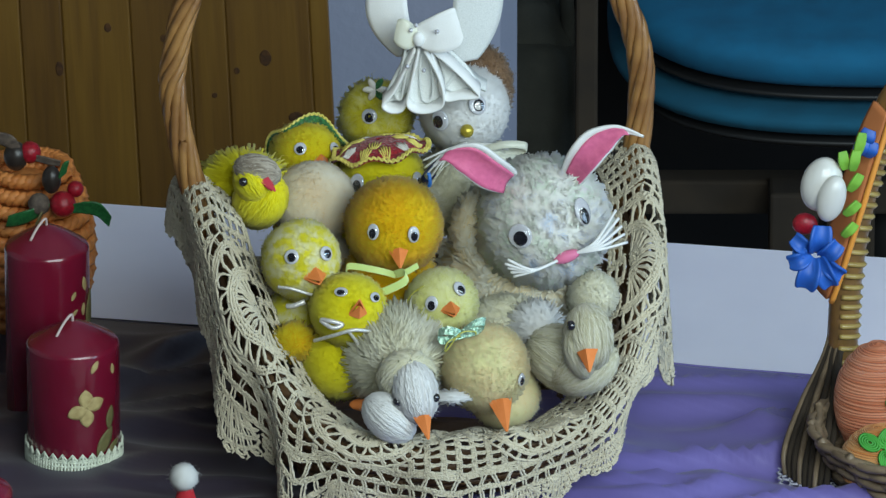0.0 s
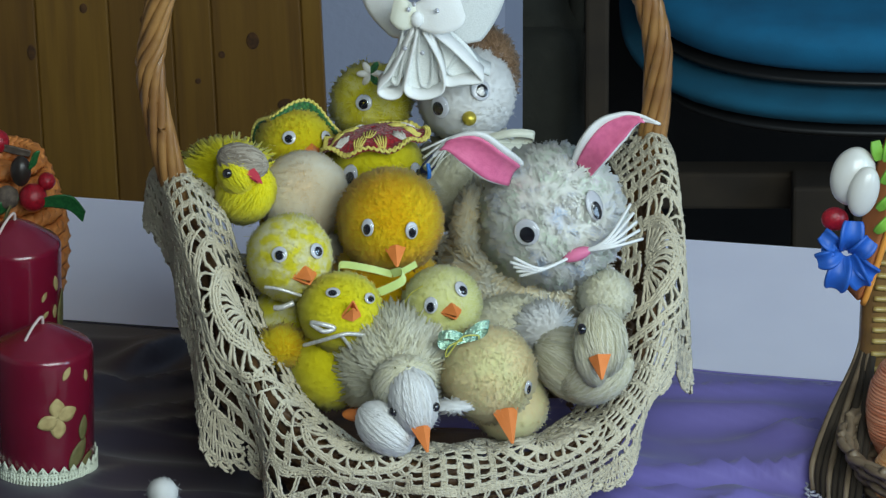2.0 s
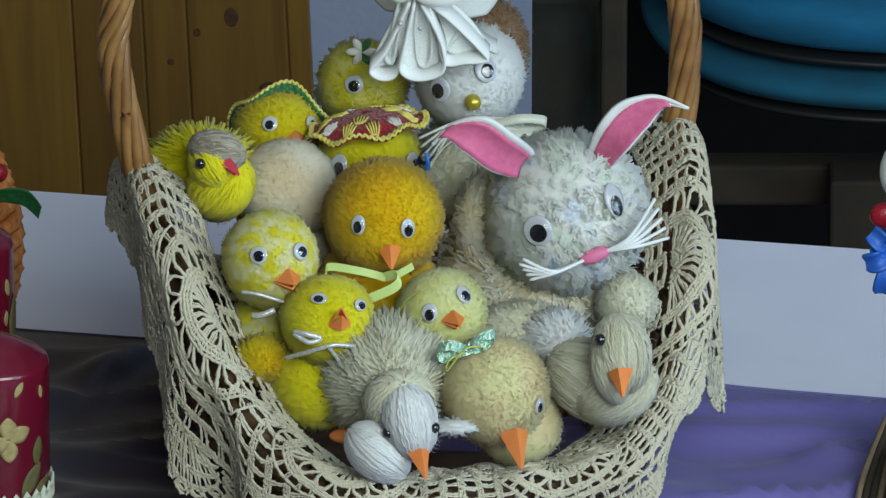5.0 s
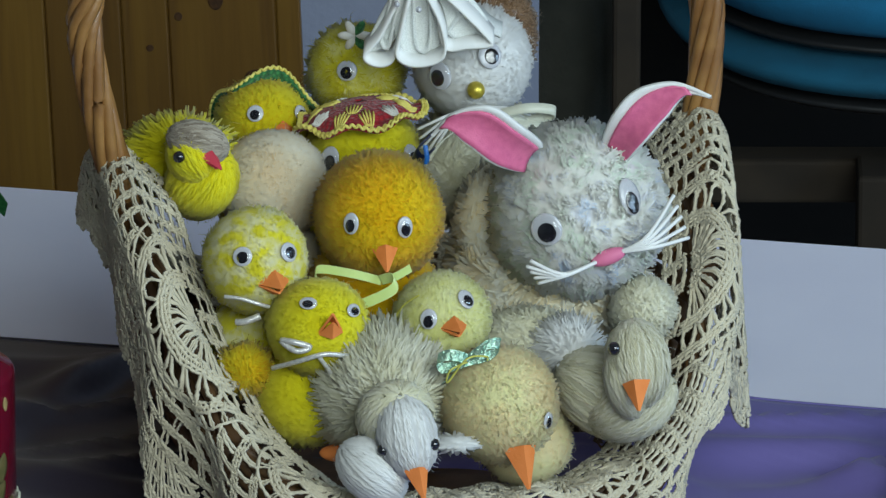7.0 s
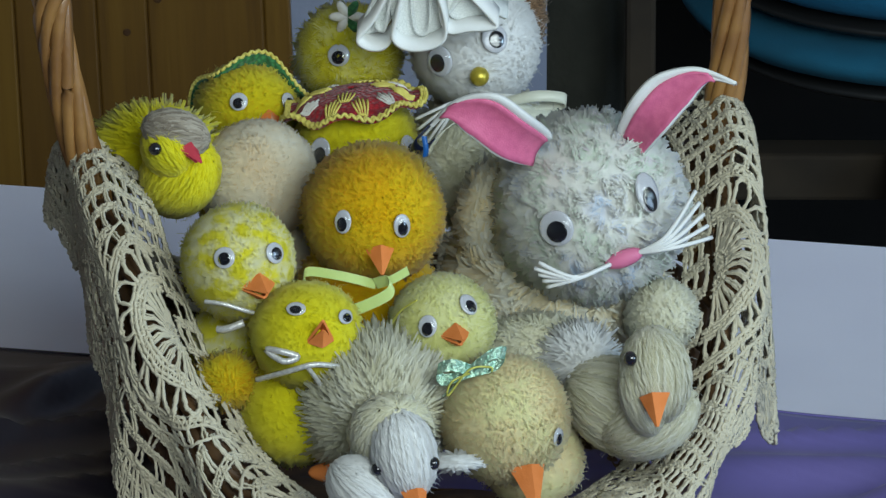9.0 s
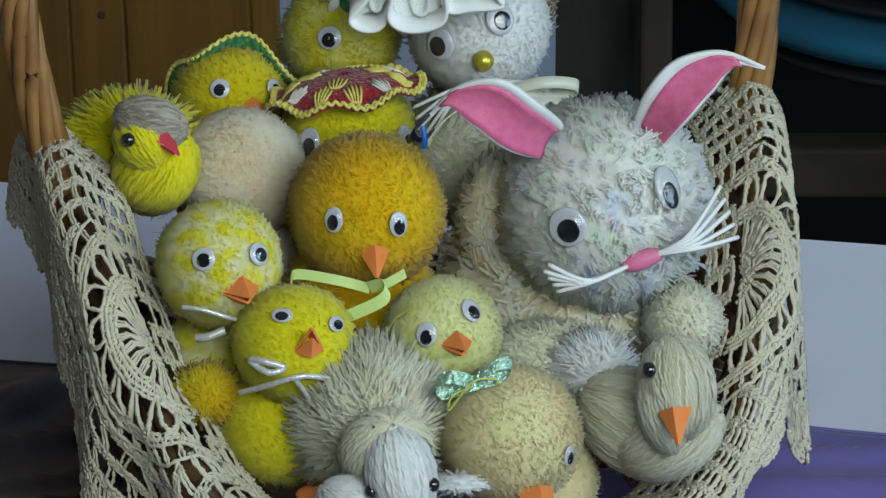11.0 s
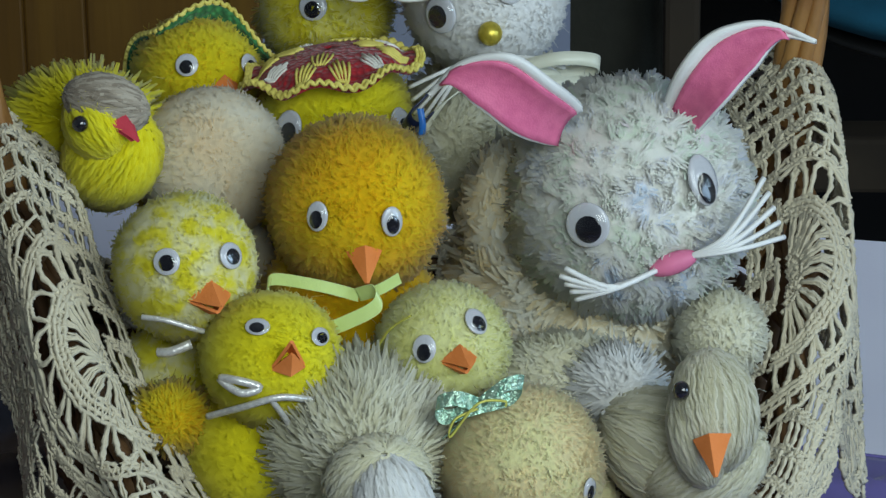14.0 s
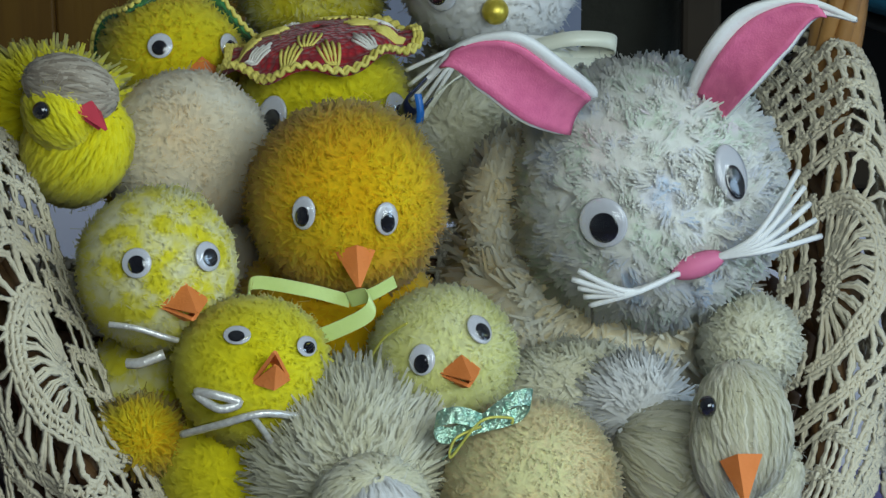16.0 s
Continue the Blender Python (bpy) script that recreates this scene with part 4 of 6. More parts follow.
def ear(toy, spine, width, side, inner_side, lining, cup=0.7):
    """A foam ear along a spine, pointed at the tip, its pink lining on the inner side."""
    n, m = 28, 9
    p = smooth_path(spine, n)
    f = np.linspace(0, 1, n)
    w = width * (0.62 + 0.38 * np.sin(np.pi * np.clip(f * 1.25 + 0.05, 0, 1))) * np.clip((1 - f) * 2.1 + 0.03, 0, 1) ** 0.8
    side = np.asarray(side, float) / np.linalg.norm(side)
    tan = np.gradient(p, axis=0)
    nor = np.cross(tan, side)
    nor /= np.linalg.norm(nor, axis=1, keepdims=True)
    nor *= np.sign(nor @ np.asarray(inner_side, float))[:, None]
    c = np.linspace(-0.5, 0.5, m)
    g = p[:, None, :] + w[:, None, None] * c[None, :, None] * side + (w[:, None] * (c ** 2)[None, :] * cup)[:, :, None] * nor[:, None, :]
    out = part("ear", sheet(g, 0.0022), M_FOAMWHITE, toy, "white foam ear")
    k = np.linspace(*lining, m)
    g2 = p[:, None, :] + w[:, None, None] * k[None, :, None] * side + (w[:, None] * (k ** 2)[None, :] * cup)[:, :, None] * nor[:, None, :]
    data = sheet(g2[1:-5] + nor[1:-5, None, :] * 0.0018, 0.0014)
    part("ear_lining", raw_mesh("ear_lining", data[0] - np.array(toy.location), *data[1:]), M_PINK, out, "pink glitter foam lining")
    return out


FRONT = (0, -1, 0.3)
ear(rabbit, [(0.0450, -0.050, 0.9760), (0.0330, -0.066, 0.9895), (0.0185, -0.070, 1.0020), (0.0040, -0.068, 1.0030), (-0.0060, -0.064, 0.9920)], 0.0275, (0.50, -0.15, 0.84), FRONT, (-0.45, 0.33))
ear(rabbit, [(0.0890, -0.040, 0.9740), (0.0970, -0.050, 0.9920), (0.1080, -0.052, 1.0060), (0.1230, -0.054, 1.0150), (0.1385, -0.060, 1.0120)], 0.0225, (0.72, -0.15, -0.62), FRONT, (-0.27, 0.45))
nose_c = at(RAB, RAB_R, 19, -9, 1.03)
v, q, t = ball((0.0098, 0.0045, 0.0042), 16, 10)
part("nose", (v @ np.array(Matrix.Rotation(radians(-22), 3, "Y")).T + np.array(nose_c), q, t), M_NOSE, rabbit, "pink foam nose")


def whiskers(toy, start, ends_at, mat, r=0.0011, sag=0.004):
    s = np.array(start)
    for k, e in enumerate(ends_at):
        e = np.array(e)
        mid = (s + e) / 2 + np.array((0, -0.008, -sag + 0.0015 * k))
        part("whisker", tubes(smooth_path([s, mid, e], 12), r, 5), mat, toy, "white foam whisker")


nc = np.array(nose_c)
whiskers(rabbit, nc + (-0.006, -0.002, -0.002), [nc + np.array((-0.043 + 0.002 * abs(k - 1), -0.013, 0.0030 - 0.0032 * k)) for k in range(5)], M_FOAMWHITE)
whiskers(rabbit, nc + (0.006, -0.001, 0.003), [nc + np.array((0.034 + 0.002 * k, 0.012, 0.030 - 0.006 * k)) for k in range(5)], M_FOAMWHITE)

# tall bunny at the back
BUN, BUN_R = (0.0151, 0.09, 0.9733), 0.0320
bunny = thing("toy_bunny", (0.0184, 0.1, 0.875), "white woollen bunny with a folded white hat ornament", "toy rabbit", TOYS)
part("body", fuzz((0.0184, 0.1, 0.9115), 0.038, 3000, seed=41, shag=0.07, jitter=0.2, long=True, depth=0.3), M_BEIGE, bunny, "beige shaggy body")
part("belly", fuzz((0.0064, 0.05, 0.9249), 0.0247, 1900, seed=42, depth=0.4, shag=0.08, jitter=0.2, long=True, thick=0.0009), M_BEIGE, bunny)
part("hood", fuzz((0.0205, 0.112, 0.982), (0.0305, 0.020, 0.0345), 2200, seed=43, shag=0.05), M_BROWN, bunny, "brown woollen hood")
part("head", fuzz(BUN, BUN_R, 4200, thick=0.0010, seed=44, shag=0.035, core_at=0.3), M_WHITE, bunny)
googly(bunny, BUN, BUN_R, -32, 5, 0.0076, (-0.1, -0.1), 0.9, sink=1.03)
googly(bunny, BUN, BUN_R, 18, 27, 0.0072, (0.1, -0.1), 0.9, sink=1.03)
v, q, t = ball((0.0048,) * 3, 18, 12)
part("nose", (v + np.array(at(BUN, BUN_R, 3, -5, 1.04)), q, t), M_GOLDBEAD, bunny, "gold bead nose")
bc = np.array(at(BUN, BUN_R, 3, -22, 1.05))
whiskers(bunny, bc, [bc + np.array((-0.031 + 0.001 * k, -0.014, -0.008 - 0.0055 * k)) for k in range(5)], M_FOAMWHITE, 0.0009, -0.004)
whiskers(bunny, bc, [bc + np.array((0.040 - 0.003 * k, -0.004, -0.003 - 0.004 * k)) for k in range(5)], M_FOAMWHITE, 0.0009, -0.004)

# folded foam ornament and ears on the bunny's head
M_GLITTER = plain("white_glitter_foam", (0.74, 0.76, 0.74), (0.60, 0.62, 0.60), 0.45, 1500, 0.0004, 1500)
M_SATINWHITE = plain("cream_satin", (0.70, 0.70, 0.58), (0.62, 0.62, 0.5), 0.35, 60, sheen=0.3)
M_GEM = plain("rhinestone", (0.85, 0.86, 0.9), (0.55, 0.55, 0.6), 0.2, 600, metal=0.5)
DEEP = (0.05, 0.9, 0.35)


def petal(points, width, mat=M_FOAMWHITE, label="folded white foam petal"):
    data = ribbon(points, width, DEEP, 0.0016, 40)
    return part("petal", data, mat, bunny, label)


petal([(-0.0194, 0.045, 1.0400), (-0.0332, 0.045, 1.0100), (-0.0419, 0.045, 0.9981), (-0.0352, 0.045, 0.9930), (-0.0269, 0.045, 0.9964), (-0.0221, 0.045, 1.0142), (-0.0166, 0.045, 1.0400)], 0.013)
petal([(-0.0166, 0.042, 1.0400), (-0.0229, 0.042, 1.0111), (-0.0245, 0.042, 0.9992), (-0.0166, 0.042, 0.9941), (-0.0047, 0.042, 0.9958), (0.0008, 0.042, 1.0026), (-0.0024, 0.042, 1.0196), (-0.0125, 0.042, 1.0400)], 0.013)
petal([(-0.0085, 0.045, 1.0400), (0.0063, 0.045, 1.0269), (0.0229, 0.045, 1.0091), (0.0245, 0.045, 1.0044), (0.0123, 0.045, 1.0032), (0.0008, 0.045, 1.0032), (-0.0036, 0.045, 1.0227), (-0.0085, 0.045, 1.0390)], 0.013)
petal([(-0.0260, 0.050, 1.0360), (-0.0300, 0.049, 1.0180), (-0.0330, 0.048, 1.0040), (-0.0290, 0.047, 1.0020), (-0.0255, 0.048, 1.0180), (-0.0180, 0.050, 1.0380)], 0.010, M_GLITTER, "white glitter foam fold")
petal([(-0.0150, 0.050, 1.0360), (-0.0160, 0.049, 1.0180), (-0.0140, 0.048, 1.0010), (-0.0080, 0.047, 1.0010), (-0.0070, 0.048, 1.0180), (-0.0110, 0.050, 1.0380)], 0.010, M_GLITTER, "white glitter foam fold")


def leaf_sheet(spine, width, side, bulge=0.2, n=20, m=9, blunt=0.35):
    p = smooth_path(spine, n)
    f = np.linspace(0, 1, n)
    w = width * np.sin(np.pi * np.clip(f * (1 - blunt) + 0.04 + blunt * 0.25, 0, 1)) ** 0.7
    side = np.asarray(side, float) / np.linalg.norm(side)
    nor = np.cross(np.gradient(p, axis=0), side)
    nor /= np.linalg.norm(nor, axis=1, keepdims=True)
    c = np.linspace(-0.5, 0.5, m)
    return p[:, None, :] + w[:, None, None] * c[None, :, None] * side + (w[:, None] * (c ** 2)[None, :] * bulge)[:, :, None] * nor[:, None, :]


for nm, sp, w, sd, mt, lb in (("ear", [(0.0150, 0.085, 1.0120), (0.0215, 0.086, 1.0330), (0.0250, 0.088, 1.0580), (0.0250, 0.09, 1.0850)], 0.036, (1, 0.15, 0.1), M_GLITTER, "white glitter foam ear"),
                              ("ear", [(-0.0250, 0.075, 1.0200), (-0.0360, 0.072, 1.0400), (-0.0400, 0.072, 1.0620), (-0.0360, 0.075, 1.0880)], 0.030, (1, -0.2, 0.15), M_FOAMWHITE, "white foam ear"),
                              ("bow", [(-0.0174, 0.038, 1.0480), (-0.0060, 0.034, 1.0510), (0.0060, 0.034, 1.0560), (0.0110, 0.036, 1.0600)], 0.028, (-0.3, 0.2, 0.95), M_FOAMWHITE, "white foam bow wing"),
                              ("bow", [(-0.0174, 0.038, 1.0480), (-0.0230, 0.034, 1.0500), (-0.0290, 0.034, 1.0530), (-0.0330, 0.036, 1.0540)], 0.020, (0.2, 0.2, 0.95), M_SATINWHITE, "cream satin bow wing")):
    part(nm, sheet(leaf_sheet(sp, w, sd), 0.0018), mt, bunny, lb)
for sp, w in (([(-0.0180, 0.0505, 1.0360), (-0.0270, 0.0500, 1.0150), (-0.0360, 0.0490, 0.9960)], 0.017), ([(-0.0150, 0.0485, 1.0360), (-0.0140, 0.0475, 1.0150), (-0.0120, 0.0465, 0.9960)], 0.026), ([(-0.0060, 0.0505, 1.0350), (0.0040, 0.0500, 1.0200), (0.0150, 0.0490, 1.0050)], 0.026)):
    part("fold_back", sheet(leaf_sheet(sp, w, (1, 0.1, 0.2), 0.1), 0.0014), M_GLITTER, bunny, "white glitter foam back of a fold")
petal([(0.0020, 0.052, 1.0090), (0.0120, 0.050, 1.0200), (0.0240, 0.052, 1.0100), (0.0300, 0.056, 1.0050)], 0.012, M_GLITTER, "white glitter foam fold")
v, q, t = ball((0.0042, 0.0035, 0.0055), 16, 10)
part("knot", (v + np.array((-0.0170, 0.034, 1.0480)), q, t), M_FOAMWHITE, bunny, "foam bow knot")
for x, y, z in ((-0.0040, 0.030, 1.0555), (-0.0225, 0.032, 1.0555), (-0.0265, 0.034, 1.0420), (-0.0135, 0.0335, 1.0250), (-0.0250, 0.0335, 1.0280), (-0.0190, 0.030, 1.0600)):
    v, q, t = ball((0.0017,) * 3, 8, 5)
    part("rhinestone", raw_mesh("rhinestone", v + np.array((x, y, z)) - np.array(bunny.location), q, t, False), M_GEM, bunny, "small rhinestone")
# ribbon under the bunny's chin
part("neck_bow", ribbon([(0.0140, 0.050, 0.9560), (0.0260, 0.046, 0.9600), (0.0400, 0.046, 0.9560), (0.0450, 0.050, 0.9510), (0.0360, 0.054, 0.9490), (0.0180, 0.052, 0.9530)], 0.008, (0, 0.5, 0.85), 0.0006), M_SATINWHITE, bunny, "cream satin neck ribbon")
part("neck_bow", ribbon([(0.0100, 0.046, 0.9540), (-0.0010, 0.040, 0.9480), (-0.0080, 0.038, 0.9380), (-0.0115, 0.036, 0.9300)], 0.006, (0.7, 0.2, 0.5), 0.0006), M_SATINWHITE, bunny, "cream satin ribbon end")

part("neck_bow", ribbon([(0.0260, 0.046, 0.9600), (0.0430, 0.043, 0.9655), (0.0570, 0.045, 0.9640), (0.0570, 0.049, 0.9590), (0.0400, 0.050, 0.9560), (0.0240, 0.050, 0.9540)], 0.0055, (0.1, 0.6, 0.8), 0.0006, 40), M_SATINWHITE, bunny, "cream satin ribbon loop")
part("neck_bow", ribbon([(0.0200, 0.044, 0.9540), (0.0420, 0.042, 0.9550), (0.0600, 0.044, 0.9520), (0.0700, 0.046, 0.9480)], 0.0075, (0.05, 0.3, 0.95), 0.0006, 30), M_SATINWHITE, bunny, "cream satin ribbon end")
M_NAVY = plain("navy_satin", (0.02, 0.03, 0.08), (0.01, 0.015, 0.05), 0.3, 80)
M_AZURE = plain("azure_satin", (0.03, 0.22, 0.75), (0.02, 0.16, 0.6), 0.3, 80)
part("neck_bow", ribbon([(-0.0060, 0.026, 0.9580), (-0.0110, 0.022, 0.9540), (-0.0150, 0.020, 0.9500), (-0.0120, 0.022, 0.9450), (-0.0060, 0.026, 0.9480)], 0.009, (0.3, -0.6, 0.7), 0.0006), M_NAVY, bunny, "navy satin bow")
part("neck_bow", ribbon([(-0.0100, 0.014, 0.9560), (-0.0090, 0.012, 0.9500), (-0.0095, 0.012, 0.9460)], 0.0026, (1, 0, 0), 0.0006), M_AZURE, bunny, "azure satin strip")

# ---------------- lace ----------------
ARC_A = np.linspace(0, 2 * math.pi, 721)
ARC_P = np.array([rim_point(a)[:2] for a in ARC_A])
ARC_L = np.concatenate([[0], np.cumsum(np.linalg.norm(np.diff(ARC_P, axis=0), axis=1))])
ROUND = ARC_L[-1]


HANG_A = (0, 18, 35, 150, 166, 180, 205, 230, 240, 255, 272, 290, 306, 316, 326, 333, 340, 346, 352, 360)
HANG_F = (0.60, 0.5, 0.4, 0.4, 0.5, 0.95, 1.25, 1.35, 0.75, 0.85, 0.92, 0.66, 0.48, 0.42, 0.48, 1.10, 1.50, 1.20, 0.80, 0.60)


def drape(u, s):
    """The lace over the rim: u metres along the rim, s across it, from inside (minus) over the rim and down outside."""
    a = float(np.interp(u % ROUND, ARC_L, ARC_A))
    p, o = rim_point(a), rim_out(a)
    s = s * float(np.interp(math.degrees(a), HANG_A, HANG_F)) if s > 0 else s
    fold = math.sin(11 * a + 0.7) + 0.7 * math.sin(19 * a + 2)
    fold *= 1 - 0.6 * abs(math.cos(a)) ** 6
    flat = max(0.0, -math.sin(a)) ** 2
    if s < 0:
        s *= 1 + 0.5 * flat
        out, drop = (0.70 + 0.25 * flat) * s, -(0.62 - 0.34 * flat) * s
    else:
        r = 0.013
        e = min(s / r, 1.5)
        out = r * math.sin(e) + max(0, s - 1.5 * r) * (-0.02)
        drop = r * (1 - math.cos(e)) + max(0, s - 1.5 * r)
        out += fold * 0.15 * max(0, s - 0.010)
    return p + o * (out + 0.004) + np.array((0, 0, 0.0075 + 0.018 * abs(math.cos(a)) ** 24 - drop + 0.0012 * math.sin(u * 160 + s * 90)))


lace = thing("lace_doily", (MID[0], MID[1], BASE_Z + 0.1), "ecru crocheted cotton lace doily draped over the basket's rim", "doily")
FAN_ANGLES = (336, 284, 246, 207, 172, 130, 90, 48, 8)
FAN_U = [float(np.interp(math.radians(a), ARC_A, ARC_L)) for a in FAN_ANGLES]
FAN_S, FAN_R = -0.014, 0.045
LACE_RNG = np.random.default_rng(77)


def threads(lines, radius):
    """lines: (u, s) points, any lengths; grouped by length into threads that swell at every stitch."""
    groups = {}
    for line in lines:
        groups.setdefault(len(line), []).append(line)
    out = []
    for ln in groups.values():
        arr = np.array([[drape(u, s) for u, s in line] for line in ln]) + LACE_RNG.normal(0, 0.00028, (len(ln), len(ln[0]), 3))
        full = np.empty((arr.shape[0], arr.shape[1] * 2 - 1, 3))
        full[:, ::2] = arr
        full[:, 1::2] = (arr[:, 1:] + arr[:, :-1]) / 2 + LACE_RNG.normal(0, 0.00012, (arr.shape[0], arr.shape[1] - 1, 3))
        swell = np.where(np.arange(full.shape[1]) % 2, 0.82, 1.32)
        out.append(tubes(full, radius * swell[None, :] * LACE_RNG.uniform(0.92, 1.12, (arr.shape[0], 1)), 4 if len(ln[0]) > 8 else 3))
    return join(*out)


def ring_lines(s, step=0.004):
    """A chain round at s."""
    n = int(ROUND / step)
    w = ROUND / n
    return [[((k + f) * w, s) for f in (0, 0.35, 0.7, 1.04)] for k in range(n)]


def fan_distance(u, s):
    return min(math.hypot((u - c + ROUND / 2) % ROUND - ROUND / 2, s - FAN_S) for c in FAN_U)


def in_fan(u, s):
    return fan_distance(u, s) < FAN_R and s > FAN_S - 0.004


def fan_part():
    """Half wheels: a hub, wedge-shaped spokes, a close band, wide arches and a close outer band."""
    fine, bold = [], []
    for u0 in FAN_U:
        def pol(r, a):
            return (u0 + 1.24 * r * math.cos(a), FAN_S + 1.24 * r * math.sin(a))

        for r in (0.0025, 0.0042, 0.0058, 0.0160, 0.0174, 0.0188, 0.0202, 0.0285, 0.0299, 0.0313, 0.0356):
            bold.append([pol(r, a) for a in np.linspace(-0.12, math.pi + 0.12, 31)])
        for j in range(14):
            a = math.pi * (j + 0.5) / 14
            for d in (-1, -0.35, 0.35, 1):
                fine.append([pol(0.0055 + 0.0108 * f, a + d * (0.030 + 0.022 * f)) for f in np.linspace(0, 1, 4)])
        for n, r0, r1 in ((54, 0.0160, 0.0202), (70, 0.0285, 0.0313), (12, 0.001, 0.0058)):
            for j in range(n):
                a = math.pi * (j + 0.5) / n
                fine.append([pol(r0 + (r1 - r0) * f, a + 0.05 * (f - 0.5) * (1 if j % 2 else -1)) for f in np.linspace(0, 1, 4)])
        for j in range(9):
            a0, w = math.pi * j / 9, math.pi / 9
            for k in (0.0, 0.0011):
                bold.append([pol(0.0202 + (0.0085 - k) * math.sin(math.pi * f) ** 0.6, a0 + w * (0.08 + 0.84 * f)) for f in np.linspace(0, 1, 11)])
        for j in range(17):
            a = math.pi * (j + 0.5) / 17
            for d in (-0.016, 0.016):
                fine.append([pol(0.0313 + 0.0043 * f, a + d) for f in np.linspace(0, 1, 4)])
    return join(threads(fine, 0.00084), threads(bold, 0.00092))


def ladder_part():
    """Ladders between the fans: close upright bands and wide-set rungs."""
    lines = []
    n = int(ROUND / 0.0100)
    w, step = ROUND / n, 0.0066
    for k in range(n):
        u = k * w
        for j in range(26):
            s0 = -0.033 + j * 0.0024
            if in_fan(u, s0 + 0.0012) or s0 > 0.028:
                continue
            for d in (-0.0014, 0.0, 0.0014):
                lines.append([(u + d, s0 + 0.0024 * f) for f in (0, 0.35, 0.7, 1.05)])
            lines.append([(u - 0.0016 + 0.0032 * f, s0 + (0.0018 * f if j % 2 else 0.0018 * (1 - f))) for f in (0, 0.35, 0.7, 1)])
        for j in range(11):
            s0 = -0.033 + j * step + (0.0020 if k % 2 else 0)
            if not in_fan(u + w / 2, s0) and s0 < 0.029:
                for d in (-0.0006, 0.0006):
                    lines.append([(u + w * f, s0 + d + 0.0010 * math.sin(math.pi * f)) for f in (0, 0.33, 0.67, 1)])
    return threads(lines, 0.00082)


def border_part():
    lines = []
    for s in (-0.034, -0.0328, 0.0292, 0.0305, 0.0318, 0.0331, 0.0420, 0.0433, 0.0446, 0.0530, 0.0543, 0.0556):
        lines += ring_lines(s)

    def bars(s0, s1, pitch, slant=0.0, pair=0.0):
        m = int(ROUND / pitch)
        for k in range(m):
            u = k * ROUND / m
            for d in ((-pair, pair) if pair else (0.0,)):
                lines.append([(u + d + slant * (f - 0.5) * (1 if k % 2 else -1), s0 + (s1 - s0) * f) for f in (0, 0.35, 0.7, 1)])

    bars(0.0292, 0.0331, 0.0021, 0.0016)
    bars(0.0331, 0.0420, 0.0092, 0.0036, 0.0009)
    bars(0.0420, 0.0446, 0.0021, 0.0016)
    bars(0.0446, 0.0530, 0.0074, 0.0010, 0.0009)
    bars(0.0530, 0.0556, 0.0021, 0.0016)
    m = int(ROUND / 0.028)
    w = ROUND / m
    for k in range(m):
        u0 = (k + 0.5) * w

        def edge(f):
            return 0.0556 + 0.005 + 0.017 * math.sqrt(max(0, 1 - f * f * 0.92))

        for j in range(9):
            f = (j - 4) / 4
            for d in (-0.0008, 0.0008):
                lines.append([(u0 + d + w * (0.24 + 0.22 * g) * f, 0.0556 + (edge(f) - 0.0556) * g) for g in (0, 0.35, 0.7, 1)])
        for lift in (0.24, 0.32, 0.56, 0.64, 0.93, 1.0):
            for j in range(8):
                fs = np.linspace(-1 + j / 4, -1 + (j + 1.1) / 4, 4)
                lines.append([(u0 + w * 0.47 * f, 0.0556 + (edge(f) - 0.0556) * lift) for f in fs])
        for j in range(5):
            f = (j - 2) / 2.3
            for r in (0.0017, 0.0027):
                lines.append([(u0 + w * 0.46 * f + r * math.sin(e), edge(f) + r * (1 - math.cos(e))) for e in np.linspace(0, 2 * math.pi, 9)])
    return threads(lines, 0.00088)


for nm, data in (("fan_mesh", fan_part()), ("ladder_mesh", ladder_part()), ("border", border_part())):
    tagged(part(nm, data, M_LACE, lace), kind="stuff")

# ---------------- candles ----------------


def wax_material():
    m, nt, s = shader("wine_red_wax")
    nt.links.new(ramp(nt, noise_of(nt, 18, 4), [(0.35, (0.150, 0.006, 0.022)), (0.65, (0.185, 0.008, 0.030))]), s.inputs["Base Color"])
    s.inputs["Roughness"].default_value = 0.24
    s.inputs["Coat Weight"].default_value, s.inputs["Coat Roughness"].default_value = 0.5, 0.12
    s.inputs["Subsurface Weight"].default_value = 0.15
    s.inputs["Subsurface Radius"].default_value = (0.006, 0.001, 0.001)
    bump(nt, s, noise_of(nt, 60, 3), 0.15, 0.001)
    return m


M_WAX = wax_material()
M_WICK = plain("wick_cotton", (0.62, 0.50, 0.48), rough=0.9)
M_PRESSED = plain("pressed_cream_petal", (0.46, 0.36, 0.16), (0.34, 0.25, 0.10), 0.7, 180)
M_PRESSLEAF = plain("pressed_green_leaf", (0.10, 0.10, 0.03), (0.16, 0.13, 0.05), 0.7, 180)
M_LACEWHITE = plain("pale_lace_tape", (0.66, 0.70, 0.58), (0.56, 0.60, 0.48), 0.9, 90, 0.0003, 1500)


